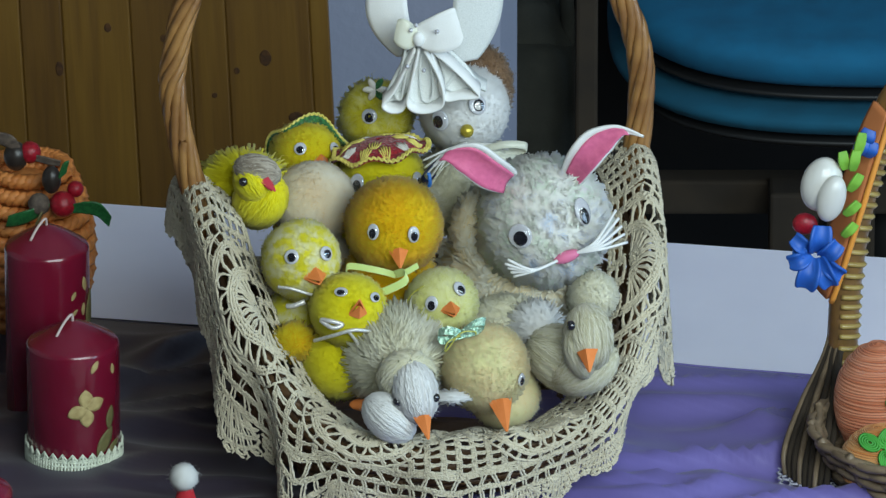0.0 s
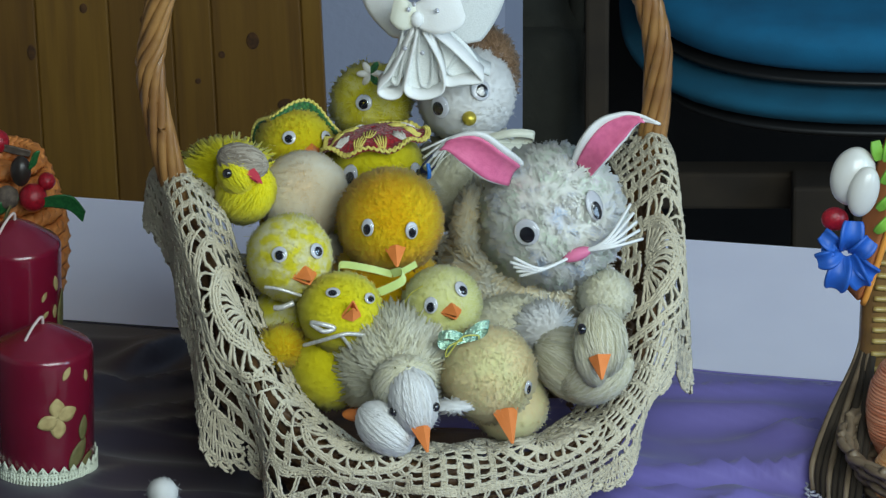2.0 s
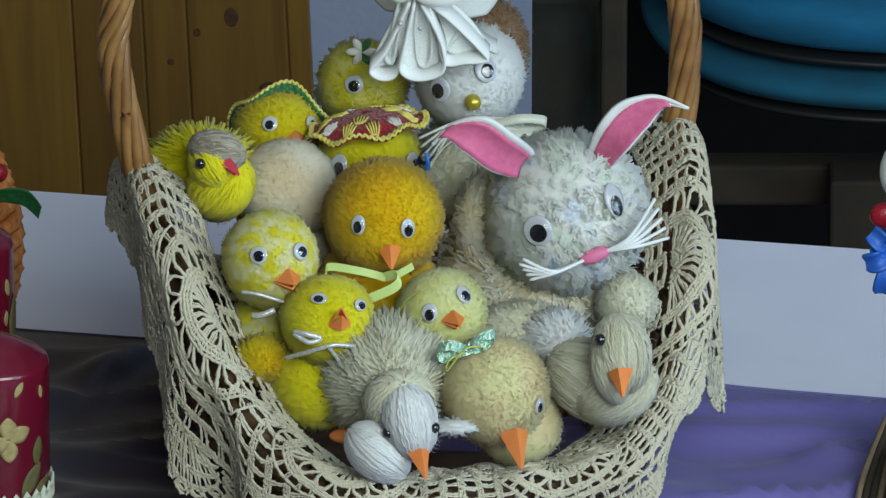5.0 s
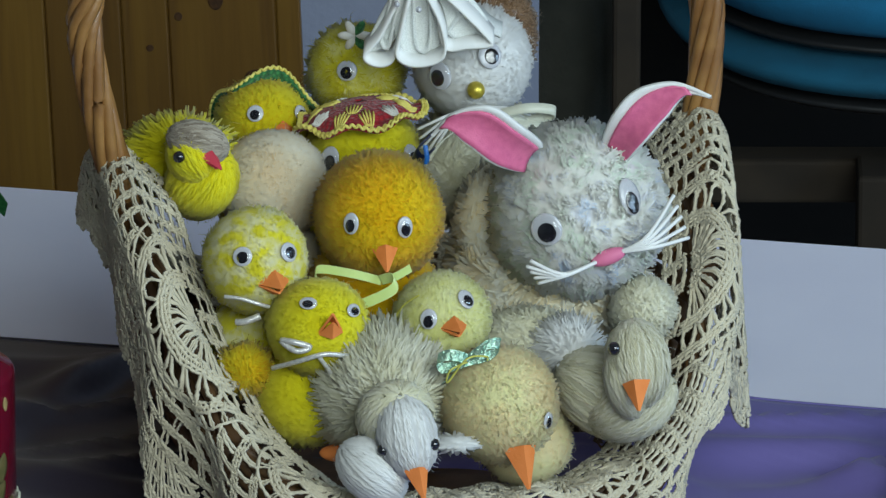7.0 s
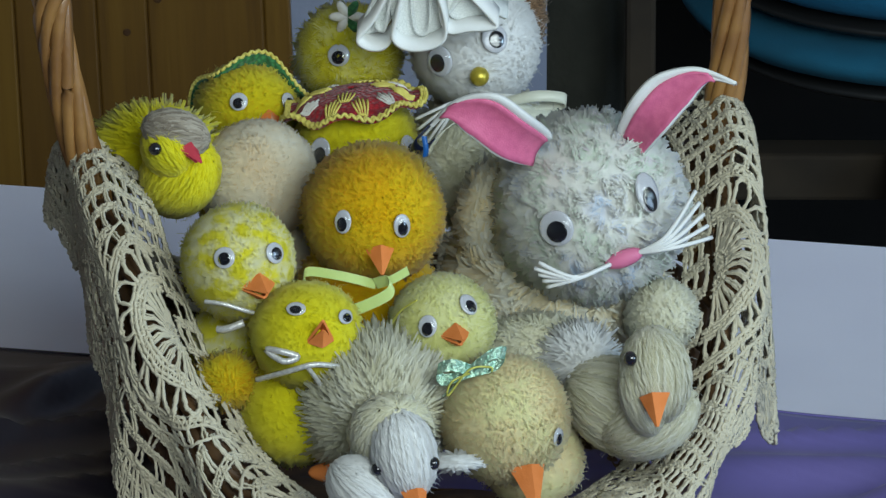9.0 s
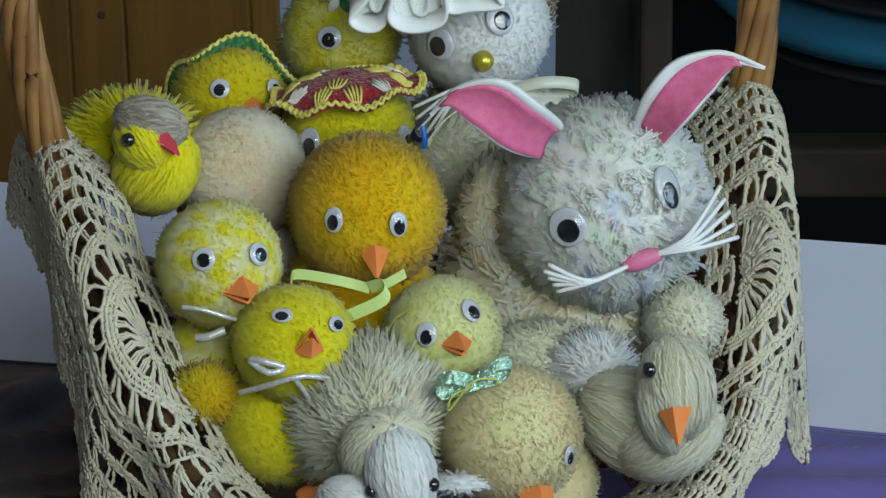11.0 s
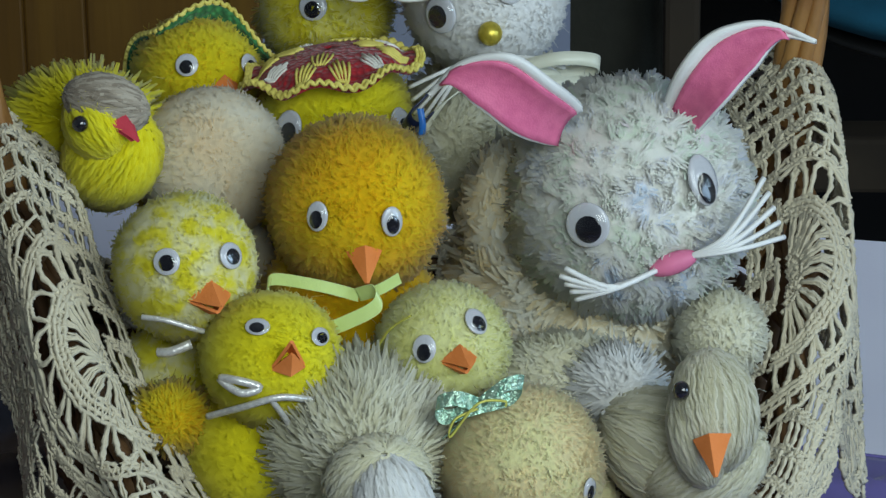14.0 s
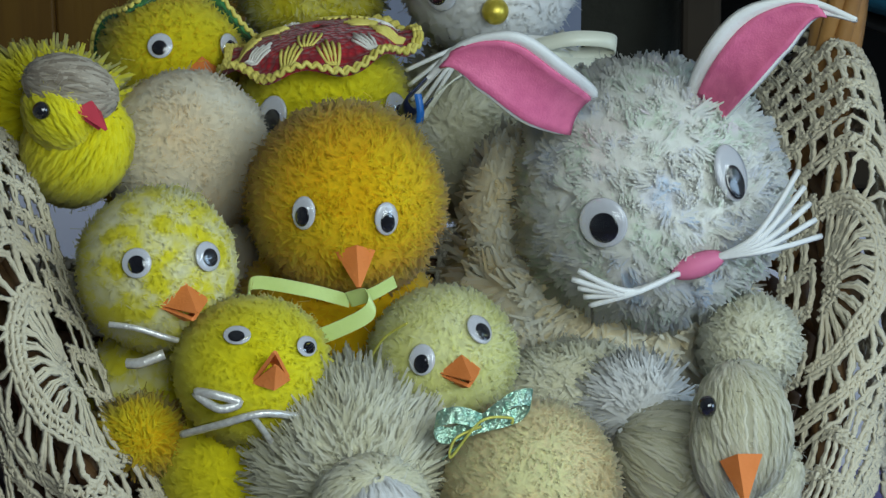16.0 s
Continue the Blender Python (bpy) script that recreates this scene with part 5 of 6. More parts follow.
def candle(x, y, r, h, label, flowers=(), leaves=(), lace_band=True):
    """A pillar candle; flowers and leaves: (angle, height, size, turn) of pressed plants on its side."""
    c = thing("candle", (x, y, BASE_Z), label, "candle", "pillar candles")
    prof = [(0.0001, 0), (r - 0.002, 0), (r, 0.002), (r, h - 0.005)] + [(r - 0.0045 * (1 - math.cos(e)), h - 0.005 + 0.005 * math.sin(e)) for e in np.linspace(0.2, 1.35, 5)] + [(r * 0.72, h + 0.0035), (r * 0.45, h + 0.0085), (r * 0.18, h + 0.0125), (0.0001, h + 0.0135)]
    v, q, t = lathe(prof, 64)
    part("wax", (v + np.array((x, y, BASE_Z)), q, t), M_WAX, c)
    p = smooth_path([(x, y, BASE_Z + h + 0.011), (x - 0.0005, y - 0.003, BASE_Z + h + 0.019), (x - 0.006, y - 0.009, BASE_Z + h + 0.0145), (x - 0.011, y - 0.014, BASE_Z + h + 0.0065)], 14)
    part("wick", tubes(p, 0.0010, 6), M_WICK, c)

    def on_side(u, w, lift=0.0006):
        a = radians(-90) + u / r
        return np.array((x + (r + lift) * math.cos(a), y + (r + lift) * math.sin(a), BASE_Z + w))

    def leaf(u, w, size, turn, mat, nm, wide=0.45):
        ca, sa = math.cos(radians(turn)), math.sin(radians(turn))
        g = []
        for f in np.linspace(0, 1, 9):
            half = size * wide * 0.5 * math.sin(math.pi * min(1, f * 0.94 + 0.04)) ** 0.8
            g.append([on_side(u + f * size * ca - k * half * sa, w + f * size * sa + k * half * ca) for k in (-1, -0.5, 0, 0.5, 1)])
        part(nm, sheet(np.array(g), 0.0006), mat, c, "pressed petal" if nm == "petal" else "pressed leaf")

    for u, w, size, turn in flowers:
        for k in range(4):
            leaf(u, w, size, turn + k * 90 + (12 if k % 2 else -8), M_PRESSED, "petal", 0.75)
    for u, w, size, turn, mat in leaves:
        leaf(u, w, size, turn, mat, "leaf")
    if lace_band:
        rb, lines = r + 0.0012, []
        n = 30
        for k in range(n):
            a0, a1 = k * 2 * math.pi / n, (k + 1) * 2 * math.pi / n
            zig = [(0, 0.0145), (0.5, 0.0195), (1, 0.0145)]
            lines.append([(a0 + (a1 - a0) * f, w) for f, w in zig])
            for w in (0.0015, 0.0030, 0.0062, 0.0105, 0.0135, 0.0150):
                lines.append([(a0 + (a1 - a0) * f, w) for f in (0, 0.5, 1)])
            for f in (0.0, 0.33, 0.67):
                lines.append([(a0 + (a1 - a0) * (f + 0.1 * g), 0.001 + 0.0140 * g) for g in (0, 0.5, 1)])
            lines.append([(a0 + (a1 - a0) * (0.5 + 0.02 * g), 0.0140 + 0.0050 * g) for g in (0, 0.5, 1)])
        arr = np.array([[(x + rb * math.cos(a), y + rb * math.sin(a), BASE_Z + w) for a, w in ln] for ln in lines])
        tagged(part("lace_band", tubes(arr, 0.0010, 4), M_LACEWHITE, c, "pale crocheted lace band"), kind="stuff")
    return c


PF = M_PRESSED
candle(-0.2590, -0.024, 0.0326, 0.0945, "wine-red pillar candle with a lace band and pressed flowers", [(0.0100, 0.0540, 0.0140, 100)],
       [(0.0140, 0.0800, 0.0100, 60, PF), (0.0280, 0.0350, 0.0170, 80, M_PRESSLEAF), (0.0180, 0.0170, 0.0230, 55, M_PRESSLEAF), (0.0330, 0.0750, 0.0080, 95, PF), (0.0270, 0.0170, 0.0140, 30, M_PRESSLEAF)])
candle(-0.2800, 0.075, 0.0300, 0.1270, "taller wine-red pillar candle with pressed flowers", [(0.0270, 0.0580, 0.0110, 100)],
       [(0.0190, 0.0920, 0.0070, 60, PF), (0.0190, 0.0800, 0.0065, 40, PF), (0.0300, 0.0780, 0.0090, 85, PF), (0.0380, 0.0640, 0.0300, 80, M_PRESSLEAF), (0.0330, 0.0960, 0.0110, 100, PF), (0.0360, 0.0520, 0.0200, 100, M_PRESSLEAF)], False)
candle(-0.3230, -0.285, 0.0310, 0.0930, "wine-red pillar candle at the table's front edge", [(0.005, 0.045, 0.012, 20)], [], True)

# small red felt hat figure with a white bobble
M_RED = plain("red_felt", (0.46, 0.012, 0.02), rough=0.9, relief=0.0003)
figure = thing("felt_figure", (-0.178, -0.150, BASE_Z), "small red felt cone figure topped by a white bobble", "ornament")
v, q, t = lathe([(0.0001, 0), (0.015, 0), (0.0155, 0.003), (0.009, 0.02), (0.0055, 0.033), (0.003, 0.037), (0.0001, 0.0375)], 28)
part("cone", (v + np.array((-0.178, -0.150, BASE_Z)), q, t), M_RED, figure)
part("bobble", fuzz((-0.1793, -0.150, BASE_Z + 0.0425), 0.0098, 1300, thick=0.0005, shag=0.08, seed=71), M_WHITE, figure, "white fluffy bobble")

# ---------------- wreath ornament behind the candles ----------------
M_ROPE = plain("orange_raffia", (0.72, 0.27, 0.07), (0.54, 0.17, 0.035), 0.55, 120, 0.0006, 500)
M_BERRY = plain("red_glitter_berry", (0.40, 0.01, 0.025), (0.25, 0.006, 0.015), 0.35, 500, 0.0005, 900)
M_GLEAF = plain("green_glitter_leaf", (0.03, 0.17, 0.05), (0.015, 0.10, 0.03), 0.35, 400, 0.0004, 900)
M_ACORN = plain("dark_acorn", (0.03, 0.022, 0.018), rough=0.35)
M_FEATHER = plain("grey_brown_feather", (0.16, 0.12, 0.09), (0.07, 0.05, 0.04), 0.8, 200)
NX, NY, NZ = -0.2980, 0.2300, BASE_Z - 0.006
orn = thing("raffia_ornament", (NX, NY, NZ), "orange twisted raffia ornament with berries and glitter leaves", "ornament")
for row in range(12):
    f = row / 11
    ang = np.arange(90) * 2 * math.pi / 90
    rad = 0.043 * math.sin(math.pi * (0.18 + 0.64 * f)) ** 0.7
    for k in range(2):
        p = np.stack([NX + (rad + 0.0022 * np.cos(18 * ang + k * math.pi)) * np.cos(ang), NY + (rad + 0.0022 * np.cos(18 * ang + k * math.pi)) * np.sin(ang), NZ + 0.006 + 0.122 * f + 0.0024 * np.sin(18 * ang + k * math.pi)], -1)
        part("rope_ring", tubes(p, 0.0042, 6, closed=True), M_ROPE, orn)
v, q, t = ball((0.039, 0.039, 0.062), 24, 14)
part("core", (v + np.array((NX, NY, NZ + 0.064)), q, t), M_ROPE, orn)


def orn_ball(nm, x, y, z, r, mat, label, stretch=1.0):
    v, q, t = ball((r, r, r * stretch), 18, 12)
    part(nm, (v + np.array((x, y, z)), q, t), mat, orn, label)


orn_ball("berry", -0.2720, 0.180, 0.8660, 0.0095, M_BERRY, "red glitter berry")
orn_ball("berry", -0.2630, 0.184, 0.8760, 0.0060, M_BERRY, "red glitter berry")
orn_ball("acorn", -0.2800, 0.182, 0.8840, 0.0070, M_ACORN, "dark acorn", 1.5)
orn_ball("bud", -0.2890, 0.180, 0.8660, 0.0080, M_FEATHER, "dried grey bud")
orn_ball("berry", -0.2960, 0.205, 0.8960, 0.0080, M_BERRY, "red berry on top")
orn_ball("bud", -0.3060, 0.205, 0.8930, 0.0090, M_ACORN, "dark bud on top", 1.2)
for sp, w, mt in (([(-0.2680, 0.178, 0.8630), (-0.2560, 0.174, 0.8660), (-0.2460, 0.174, 0.8640), (-0.2380, 0.176, 0.8540)], 0.012, M_GLEAF), ([(-0.2760, 0.180, 0.8820), (-0.2730, 0.178, 0.8920), (-0.2680, 0.178, 0.8960)], 0.014, M_GLEAF),
                  ([(-0.2820, 0.178, 0.8640), (-0.2980, 0.174, 0.8580), (-0.3120, 0.176, 0.8540)], 0.013, M_GLEAF), ([(-0.2860, 0.176, 0.8620), (-0.2900, 0.172, 0.8540), (-0.2930, 0.172, 0.8480)], 0.010, M_PRESSLEAF),
                  ([(-0.2960, 0.202, 0.8940), (-0.2860, 0.198, 0.8930), (-0.2740, 0.198, 0.8900)], 0.006, M_FEATHER), ([(-0.3030, 0.202, 0.8980), (-0.3090, 0.198, 0.9060), (-0.3190, 0.198, 0.9100)], 0.012, M_FEATHER)):
    part("leaf", sheet(leaf_sheet(sp, w, (0.2, -0.3, 0.9)), 0.0010), mt, orn, "glitter leaf" if mt is M_GLEAF else "dried leaf")

# ---------------- second basket with decorated eggs ----------------
M_PAINTCANE = plain("bronze_painted_cane", (0.20, 0.105, 0.03), (0.13, 0.07, 0.02), 0.38, 60, 0.0005, 300, coat=0.2)
M_LEG = plain("brown_wood_leg", (0.034, 0.023, 0.013), (0.022, 0.015, 0.009), 0.9, 30)
M_GILTCANE = plain("gilt_cane", (0.40, 0.29, 0.09), (0.28, 0.19, 0.05), 0.4, 70, 0.0005, 300, coat=0.2)
M_GREYCANE = plain("grey_brown_willow", (0.22, 0.16, 0.10), (0.13, 0.09, 0.055), 0.5, 60, 0.0004, 300)
EX, EY = 0.3640, -0.062
egg_basket = thing("egg_basket", (EX, EY, BASE_Z), "willow basket with a bronze cane-wrapped handle and foam flowers", "basket")
core_path = smooth_path([(0.2790, 0.03, 0.770), (0.2815, 0.03, 0.8236), (0.2835, 0.03, 0.8666), (0.2905, 0.03, 0.918), (0.3015, 0.03, 0.9649), (0.3160, 0.03, 1.0073), (0.345, 0.03, 1.04), (0.39, 0.03, 1.05)], 80)
part("handle", tubes(core_path, np.linspace(0.0112, 0.0100, 80), 12), M_PAINTCANE, egg_basket)
tan2 = np.gradient(core_path, axis=0)
tan2 /= np.linalg.norm(tan2, axis=1, keepdims=True)
for k in range(4, 76, 2):
    c0, t0 = core_path[k], tan2[k]
    e1 = np.cross(t0, (0, 1, 0))
    e2 = np.cross(t0, e1)
    a = np.linspace(0.42, 1.15, 14) * math.pi
    p = c0 + 0.0108 * (np.cos(a)[:, None] * e1 + np.sin(a)[:, None] * e2) + 0.0028 * np.sin(a)[:, None] * t0
    part("wrap", tubes(p, 0.0021, 5), M_GILTCANE, egg_basket)
for row in range(6):
    a = np.arange(72) * 2 * math.pi / 72
    rad = 0.084 + 0.0042 * row
    for k in range(2):
        p = np.stack([EX + (rad + 0.003 * np.cos(12 * a + k * math.pi + row)) * np.cos(a), EY + (rad + 0.003 * np.cos(12 * a + k * math.pi + row)) * np.sin(a) * 0.9, np.full(72, BASE_Z + 0.004 + 0.0078 * row) + 0.0012 * np.sin(12 * a + k * 2)], -1)
        part("weaver", tubes(p, 0.0032, 6, closed=True), M_GREYCANE, egg_basket)
for k in range(18):
    a = k * 2 * math.pi / 18
    p = np.array([(EX + (0.084 + 0.024 * f) * math.cos(a), EY + (0.084 + 0.024 * f) * math.sin(a) * 0.9, BASE_Z + 0.048 * f) for f in np.linspace(0, 1, 6)])
    part("stake", tubes(p, 0.0030, 6), M_GREYCANE, egg_basket)
v, q, t = lathe([(0.0001, 0), (0.082, 0), (0.082, 0.004), (0.0001, 0.005)], 36)
part("base", (v + np.array((EX, EY, BASE_Z)), q, t), M_GREYCANE, egg_basket)

# bent willow rods that sweep from the foot up to the handle
for k in range(9):
    f = k / 8
    p = smooth_path([(0.2400 + 0.0032 * k, -0.060 - 0.006 * k, BASE_Z + 0.006), (0.2395 + 0.0036 * k, -0.050 - 0.005 * k, BASE_Z + 0.022), (0.2520 + 0.003 * k, -0.015 - 0.008 * f, BASE_Z + 0.042 + 0.004 * math.sin(3 * k)), (0.2690 + 0.0012 * k, 0.024 - 0.010 * f, BASE_Z + 0.062), (0.2760 + 0.001 * k, 0.030, BASE_Z + 0.090 - 0.012 * f)], 30)
    part("willow_rod", tubes(p, 0.0024, 7), M_LEG if k % 3 else M_GREYCANE, egg_basket)

# foam plaque with flowers on the handle
M_TERRA = plain("terracotta_foam", (0.55, 0.19, 0.06), (0.48, 0.16, 0.05), 0.7, 40)
M_ORANGEFOAM = plain("orange_foam_edge", (0.85, 0.33, 0.05), rough=0.6)
M_BLUEFOAM = plain("blue_foam", (0.02, 0.12, 0.50), (0.015, 0.09, 0.40), 0.5, 60)
M_LIME = plain("lime_foam", (0.22, 0.48, 0.05), (0.16, 0.38, 0.04), 0.6, 60)
M_PEARL = plain("pearl_white_egg", (0.70, 0.69, 0.64), (0.62, 0.61, 0.57), 0.3, 40, coat=0.3)
plaque = part("plaque", sheet(leaf_sheet([(0.2670, 0.015, 0.8640), (0.2740, 0.012, 0.8950), (0.2850, 0.010, 0.9400), (0.2960, 0.012, 0.9780), (0.3060, 0.015, 1.0040)], 0.024, (0.45, -0.75, -0.25), 0.1), 0.004), M_TERRA, egg_basket, "terracotta foam plaque")
edge_line = leaf_sheet([(0.2690, 0.013, 0.8620), (0.2760, 0.010, 0.8950), (0.2870, 0.008, 0.9400), (0.2980, 0.010, 0.9780), (0.3070, 0.013, 1.0040)], 0.024, (0.45, -0.75, -0.25), 0.1)[:, -1]
part("plaque_edge", tubes(edge_line, 0.0022, 6), M_ORANGEFOAM, egg_basket, "bright orange foam edge")


def foam_leaf(sp, w, side, mat, nm, lb, cup=0.5):
    part(nm, sheet(leaf_sheet(sp, w, side, cup), 0.0018), mat, egg_basket, lb)


v, q, t = ball((0.0145, 0.0120, 0.0200), 28, 18)
rot = np.array(Matrix.Rotation(radians(14), 3, "Y"))
part("pearl_egg", (v @ rot.T + np.array((0.2640, -0.008, 0.9560)), q, t), M_PEARL, egg_basket, "pearl white half egg")
v, q, t = ball((0.0100, 0.0080, 0.0175), 24, 16)
part("pearl_egg", (v @ rot.T + np.array((0.2705, -0.020, 0.9500)), q, t), M_PEARL, egg_basket, "pearl white half egg")
for dx, dz, lx, lz, w in ((0.000, 0.0, 0.004, 0.026, 0.018), (0.004, -0.004, 0.016, 0.014, 0.015), (0.002, -0.006, 0.012, -0.024, 0.016), (-0.003, -0.006, -0.008, -0.026, 0.018), (-0.006, -0.002, -0.020, -0.006, 0.014), (-0.006, 0.003, -0.016, 0.012, 0.013), (0.006, -0.008, 0.018, -0.012, 0.014)):
    b0, lx, lz, w = np.array((0.2610 + dx * 0.8, -0.014, 0.9080 + dz * 0.8)), lx * 0.72, lz * 0.80, w * 0.85
    foam_leaf([b0, b0 + np.array((lx * 0.5, -0.007, lz * 0.5)), b0 + np.array((lx, -0.004, lz))], w, (-lz, -0.2 * abs(lz), lx), M_BLUEFOAM, "petal", "blue foam petal", 1.1)
for k in range(3):
    a = np.linspace(0, 5.5, 20)
    p = np.stack([0.2490 + (0.002 + 0.0012 * k) * np.cos(a), np.full(20, -0.020), 0.9095 + (0.002 + 0.0012 * k) * np.sin(a)], -1)
    part("bud", tubes(p, 0.0012, 5), M_BLUEFOAM, egg_basket, "rolled blue foam bud")
for x, z, lx, lz in ((0.2790, 0.9060, 0.009, 0.010), (0.2800, 0.9220, 0.010, 0.010), (0.2830, 0.9400, 0.008, 0.013), (0.2850, 0.9550, 0.003, 0.016), (0.2880, 0.9660, 0.004, 0.018), (0.2800, 0.9560, -0.002, 0.014)):
    z += 0.012
    foam_leaf([(x, -0.010, z), (x + lx * 0.5, -0.013, z + lz * 0.5), (x + lx, -0.012, z + lz)], 0.0075, (-lz, -0.004, lx), M_LIME, "leaf", "lime green foam leaf", 0.3)
for x, z in ((0.2930, 0.9850), (0.2890, 0.9780), (0.2950, 0.9760)):
    foam_leaf([(x, -0.006, z), (x + 0.002, -0.010, z + 0.006), (x + 0.004, -0.008, z + 0.012)], 0.011, (0.9, -0.2, -0.3), M_BLUEFOAM, "petal", "blue foam petal", 0.3)
v, q, t = ball((0.0090, 0.006, 0.0080), 14, 9)
part("bud", (v + np.array((0.2530, 0.000, 0.9230)), q, t), M_BERRY, egg_basket, "dark red foam bud")

M_SALMON = yarn("salmon_silk_thread", [(0.62, 0.20, 0.09), (0.72, 0.26, 0.13), (0.78, 0.34, 0.19)], 30, 0.7)
M_APRICOT = yarn("apricot_silk_thread", [(0.72, 0.30, 0.08), (0.80, 0.38, 0.12), (0.84, 0.46, 0.18)], 30, 0.7)
M_QUILL = plain("green_quilling_paper", (0.06, 0.36, 0.04), (0.04, 0.26, 0.03), 0.6, 90)


def thread_egg(centre, radii, mat, label, scrolls, leaves=()):
    egg = thing("decorated_egg", (centre[0], centre[1], centre[2] - radii[2]), label, "egg", "decorated eggs")
    c, r = np.array(centre), np.array(radii)
    core = ball(r * 0.985, 32, 20)
    rows = []
    for k in range(58):
        s = math.pi * (k + 0.5) / 58
        a = np.arange(40) * 2 * math.pi / 40
        p = np.stack([np.sin(s) * np.cos(a), np.sin(s) * np.sin(a), np.full(40, math.cos(s)) + 0.012 * np.sin(a * 2 + k)], -1) * r
        rows.append(tubes(p, 0.0009, 4, closed=True))
    v, q, t = join(core, *rows)
    part("thread_cover", (v + c, q, t), mat, egg)
    for az, el, rad in scrolls:
        d = toward(az, el)
        p0 = c + np.array(d) * r * 1.01
        m = np.array(turn_to(d).to_3x3())
        a = np.linspace(0, 5 * math.pi, 60)
        rr = rad * (1 - a / (5.6 * math.pi))
        for lift in (0.0006, 0.0018):
            p = p0 + (m @ np.stack([rr * np.cos(a), rr * np.sin(a), np.full(60, lift)])).T
            part("quilled_scroll", tubes(p, 0.0009, 4), M_QUILL, egg, "green quilled paper scroll")
    for az, el, size, turn in leaves:
        d = toward(az, el)
        p0 = c + np.array(d) * r * 1.02
        m = np.array(turn_to(d, roll=turn).to_3x3())
        for k in range(4):
            a = np.arange(24) * 2 * math.pi / 24
            f = 1 - k * 0.24
            p = p0 + (m @ np.stack([size * (0.5 + 0.5 * np.cos(a) * f), size * 0.32 * np.sin(a) * f, np.full(24, 0.0015)])).T
            part("quilled_leaf", tubes(p, 0.0011, 4, closed=True), M_QUILL, egg, "green quilled paper leaf")
    return egg


thread_egg((0.3040, -0.040, 0.8060), (0.0300, 0.028, 0.043), M_SALMON, "salmon thread-wound egg with green quilled scrolls", [(26, 30, 0.0055), (18, 12, 0.0055), (40, 20, 0.0055)])
thread_egg((0.3060, -0.098, 0.7840), (0.0300, 0.024, 0.0265), M_APRICOT, "apricot thread-wound egg with green quilled leaves", [], [(-8, 40, 0.016, 150), (-6, 42, 0.016, 60), (0, 42, 0.016, 10), (-2, 36, 0.014, -70)])

# grey lace mat under the second basket
M_MAT = plain("grey_lace_thread", (0.42, 0.42, 0.50), (0.32, 0.32, 0.40), 0.9, 80)
mat_lines = []
for k in range(90):
    a0 = k * 2 * math.pi / 90
    for j in range(7):
        r0 = 0.092 + 0.005 * j
        mat_lines.append([(r0 + 0.005 * f, a0 + (0.02 if (j + k) % 2 else -0.02) * f) for f in (0, 0.5, 1)])
        mat_lines.append([(r0, a0 + 0.0698 * f) for f in (0, 0.5, 1)])
    for f0 in (0,):
        mat_lines.append([(0.127 + 0.003 * math.sin(math.pi * f), a0 + 0.0698 * f) for f in (0, 0.5, 1)])
lace_mat = thing("lace_mat", (EX, EY, BASE_Z), "round grey crocheted mat under the egg basket", "mat")
tagged(part("threads", tubes(np.array([[(EX + r * math.cos(a), EY + r * math.sin(a), BASE_Z + 0.0062) for r, a in ln] for ln in mat_lines]), 0.0010, 4), M_MAT, lace_mat), kind="stuff")

# ---------------- behind the table ----------------
M_BLUE = plain("blue_upholstery", (0.003, 0.140, 0.28), (0.003, 0.110, 0.22), 0.9, 30, 0.0006, 900)
M_BLACK = plain("black_plastic_shell", (0.010, 0.010, 0.010), rough=0.5)


def cushion(cx, cy, z, rx, ry, h, n=72):
    """A round-cornered padded seat."""
    prof = [(0.0001, 0), (0.87, 0.0), (0.93, 0.08 * h), (0.965, 0.22 * h), (0.985, 0.42 * h), (0.997, 0.62 * h), (0.988, 0.80 * h), (0.95, 0.94 * h), (0.88, h), (0.5, h * 1.06), (0.0001, h * 1.07)]
    v, q, t = lathe(prof, n)
    a = np.arctan2(v[:, 1], v[:, 0])
    k = 1 / (np.abs(np.cos(a)) ** 3 + np.abs(np.sin(a)) ** 3) ** (1 / 3)
    v = np.stack([cx + v[:, 0] * k * rx, cy + v[:, 1] * k * ry, z + v[:, 2]], -1)
    return v, q, t


# darker copy of the blue: the lower seat's shade is put into the colour
M_BLUESHADE = plain("shaded_blue_upholstery", (0.003, 0.095, 0.165), (0.003, 0.075, 0.13), 0.9, 30, 0.0006, 900)


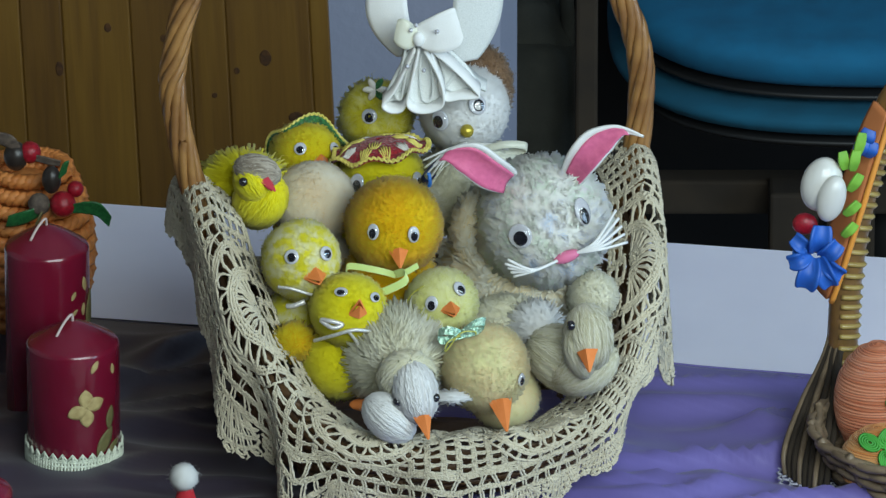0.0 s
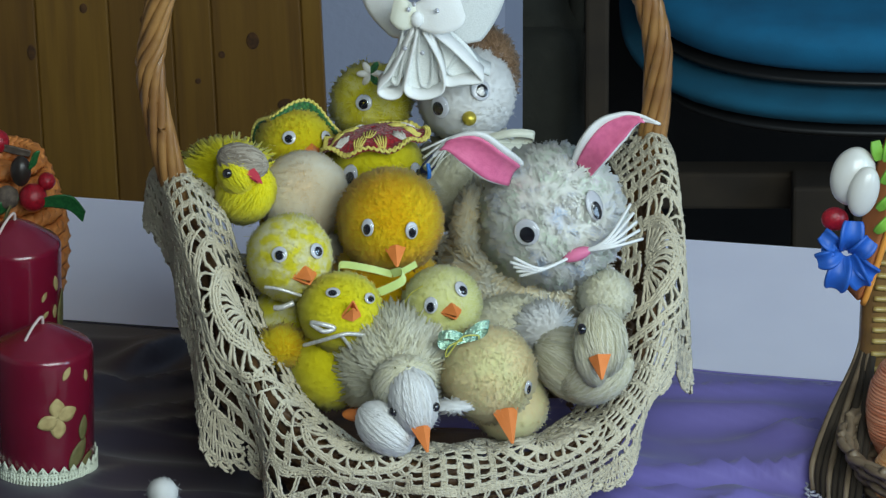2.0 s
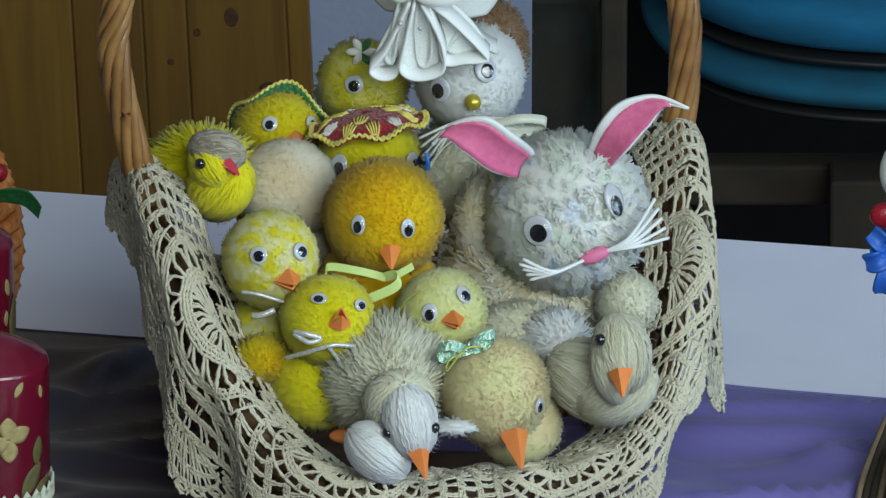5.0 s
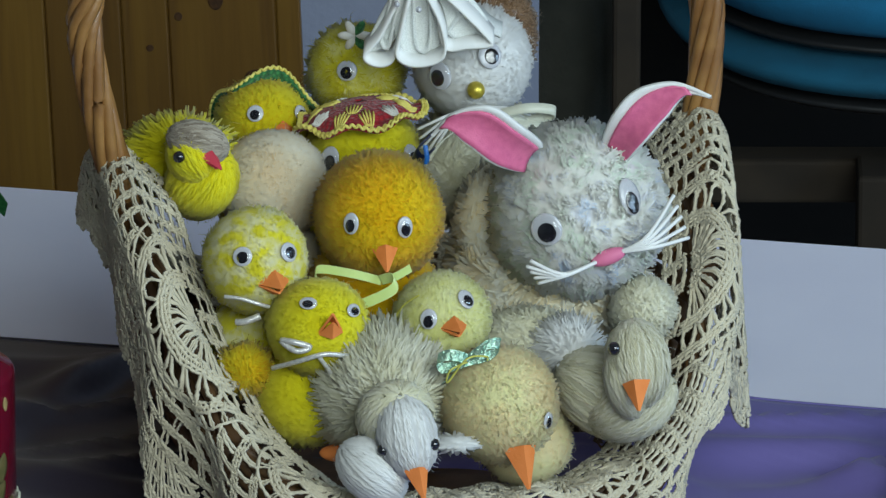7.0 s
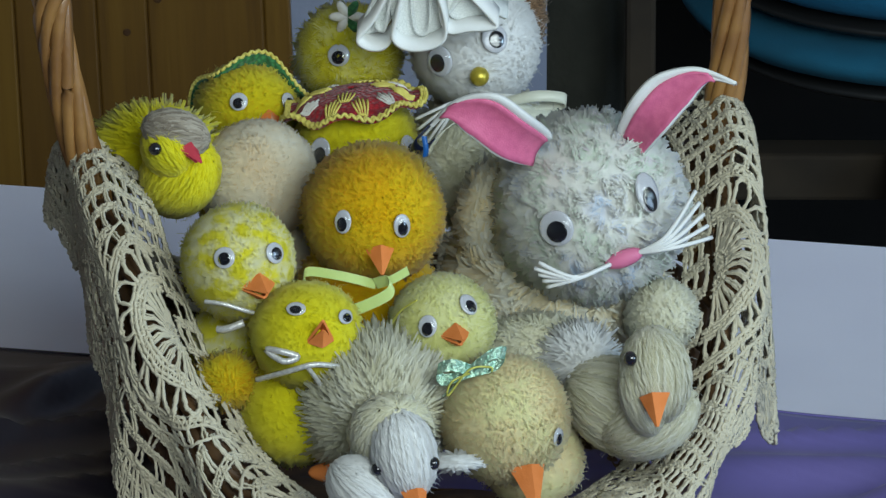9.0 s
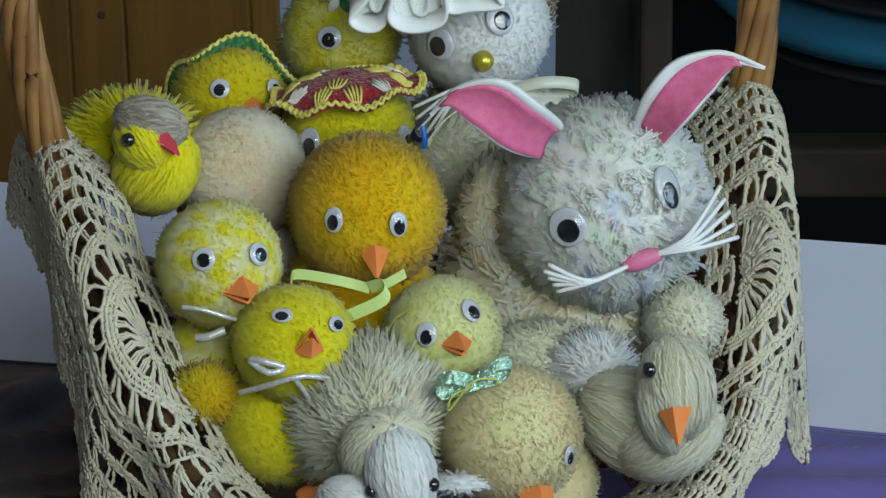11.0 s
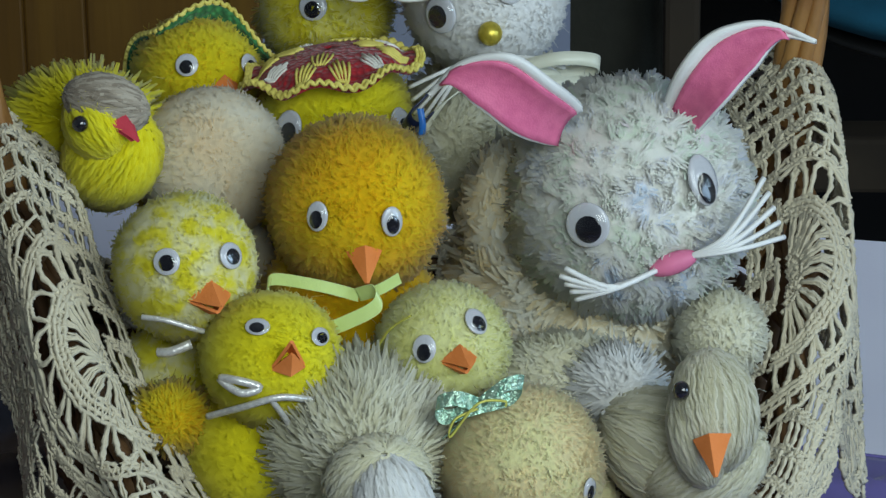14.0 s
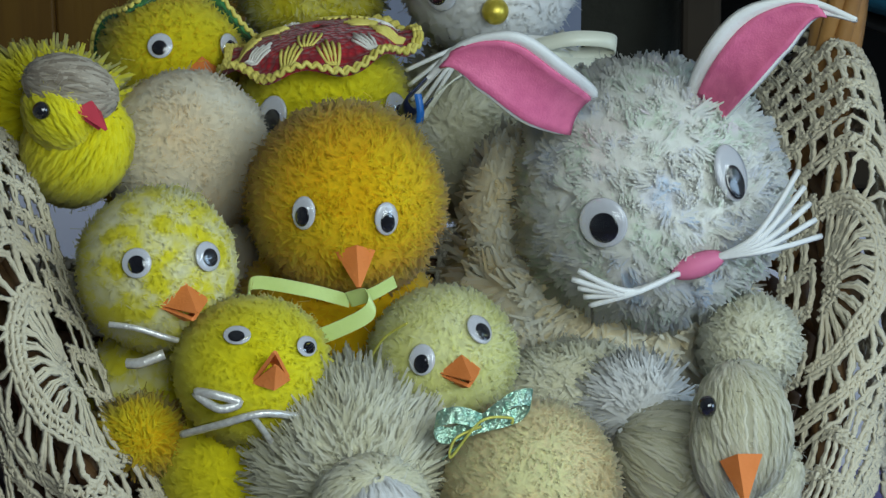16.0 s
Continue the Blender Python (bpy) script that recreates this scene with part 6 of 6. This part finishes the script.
def chair(z, thick, label, drop, fabric):
    cx, cy = 0.372, 1.345
    ch = thing("chair", (cx, cy, 0), label, "chair", "stacked chairs")
    part("seat", cushion(cx, cy, z, 0.238, 0.235, thick), fabric, ch, "padded blue seat")
    part("seat_shell", cushion(cx, cy, z - 0.013, 0.226, 0.222, 0.0125), M_BLACK, ch, "black seat shell")
    part("column", tubes(np.array([(cx, cy, 0.03), (cx, cy, z * 0.6), (cx, cy, z - 0.010)]), 0.024 + drop * 0.2, 14), M_BLACK, ch, "black seat column")
    for k in range(5):
        a = k * 2 * math.pi / 5 + 0.3 + drop
        part("foot", tubes(np.array([(cx, cy, 0.05 + drop), (cx + 0.12 * math.cos(a), cy + 0.12 * math.sin(a), 0.04), (cx + 0.24 * math.cos(a), cy + 0.24 * math.sin(a), 0.014)]), 0.014, 8), M_BLACK, ch, "black star foot")
    part("backrest", cushion(cx, cy + 0.25, z + 0.16, 0.21, 0.028, 0.28), fabric, ch, "padded blue backrest")
    for sx in (-1, 1):
        part("back_post", tubes(np.array([(cx + sx * 0.15, cy + 0.2, z - 0.005), (cx + sx * 0.15, cy + 0.275, z + 0.08), (cx + sx * 0.15, cy + 0.28, z + 0.3)]), 0.0095, 8), M_BLACK, ch, "black tube post")
    return ch


chair(0.585, 0.042, "blue padded chair stacked on another behind the table", 0.03, M_BLUE)
chair(0.545, 0.024, "blue padded chair under another in a stack, shade put into its colour", 0.0, M_BLUESHADE)

# added cabinet form: its near-black colour fills the shaded space behind the chairs
cabinet = thing("cabinet", (0.62, 1.9, 0), "added near-black cabinet form standing in for the shade behind the chairs", "cabinet")
part("body", box((-0.55, -0.15, 0.0), (0.55, 0.30, 1.5), 0.006), M_BACKSHADE, cabinet)
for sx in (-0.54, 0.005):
    part("door", box((sx, -0.17, 0.06), (sx + 0.535, -0.151, 1.46), 0.004), M_BACKSHADE, cabinet)
stool = thing("wooden_stand", (0.29, 1.33, 0), "brown wooden stand under the stacked chairs", "stand")
for x0 in (-0.024, 0.022):
    part("upright", box((x0, -0.10, 0), (x0 + 0.040, -0.06, 0.455), 0.003), M_LEG, stool)
part("crossbar", box((-0.20, -0.058, 0.42), (0.20, -0.03, 0.450), 0.003), M_LEG, stool)
part("rear_upright", box((-0.19, -0.02, 0), (-0.15, 0.02, 0.455), 0.003), M_LEG, stool)
post = thing("wooden_post", (0.115, 1.21, 0), "brown wooden upright of a coat stand in the shade", "post")
part("upright", box((-0.008, -0.014, 0), (0.010, 0.014, 1.5), 0.003), M_LEG, post)
part("foot", box((-0.05, -0.05, 0), (0.05, 0.05, 0.03), 0.004), M_LEG, post)
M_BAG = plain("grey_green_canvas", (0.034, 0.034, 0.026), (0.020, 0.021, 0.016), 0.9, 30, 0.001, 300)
bag = thing("bag", (0.08, 1.30, 0), "grey-green canvas bag leaning in the dark behind the pillar", "bag")
v, q, t = cushion(0.072, 1.32, 0.0, 0.040, 0.06, 0.56)
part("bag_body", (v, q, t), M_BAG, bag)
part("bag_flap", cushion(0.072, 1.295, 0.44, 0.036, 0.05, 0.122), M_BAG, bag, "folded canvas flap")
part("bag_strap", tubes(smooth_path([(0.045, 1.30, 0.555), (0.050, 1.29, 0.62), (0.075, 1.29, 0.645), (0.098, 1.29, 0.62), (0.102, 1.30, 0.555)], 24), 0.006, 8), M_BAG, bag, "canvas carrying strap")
M_PIPE = plain("grey_painted_pipe", (0.10, 0.10, 0.09), rough=0.5)
bundle = thing("floor_roll", (0.22, 1.55, 0), "grey roll lying on the floor under the chairs", "roll")
part("roll", tubes(np.array([(0.10, 1.60, 0.04), (0.30, 1.57, 0.04), (0.55, 1.55, 0.04)]), 0.04, 16), M_PIPE, bundle)
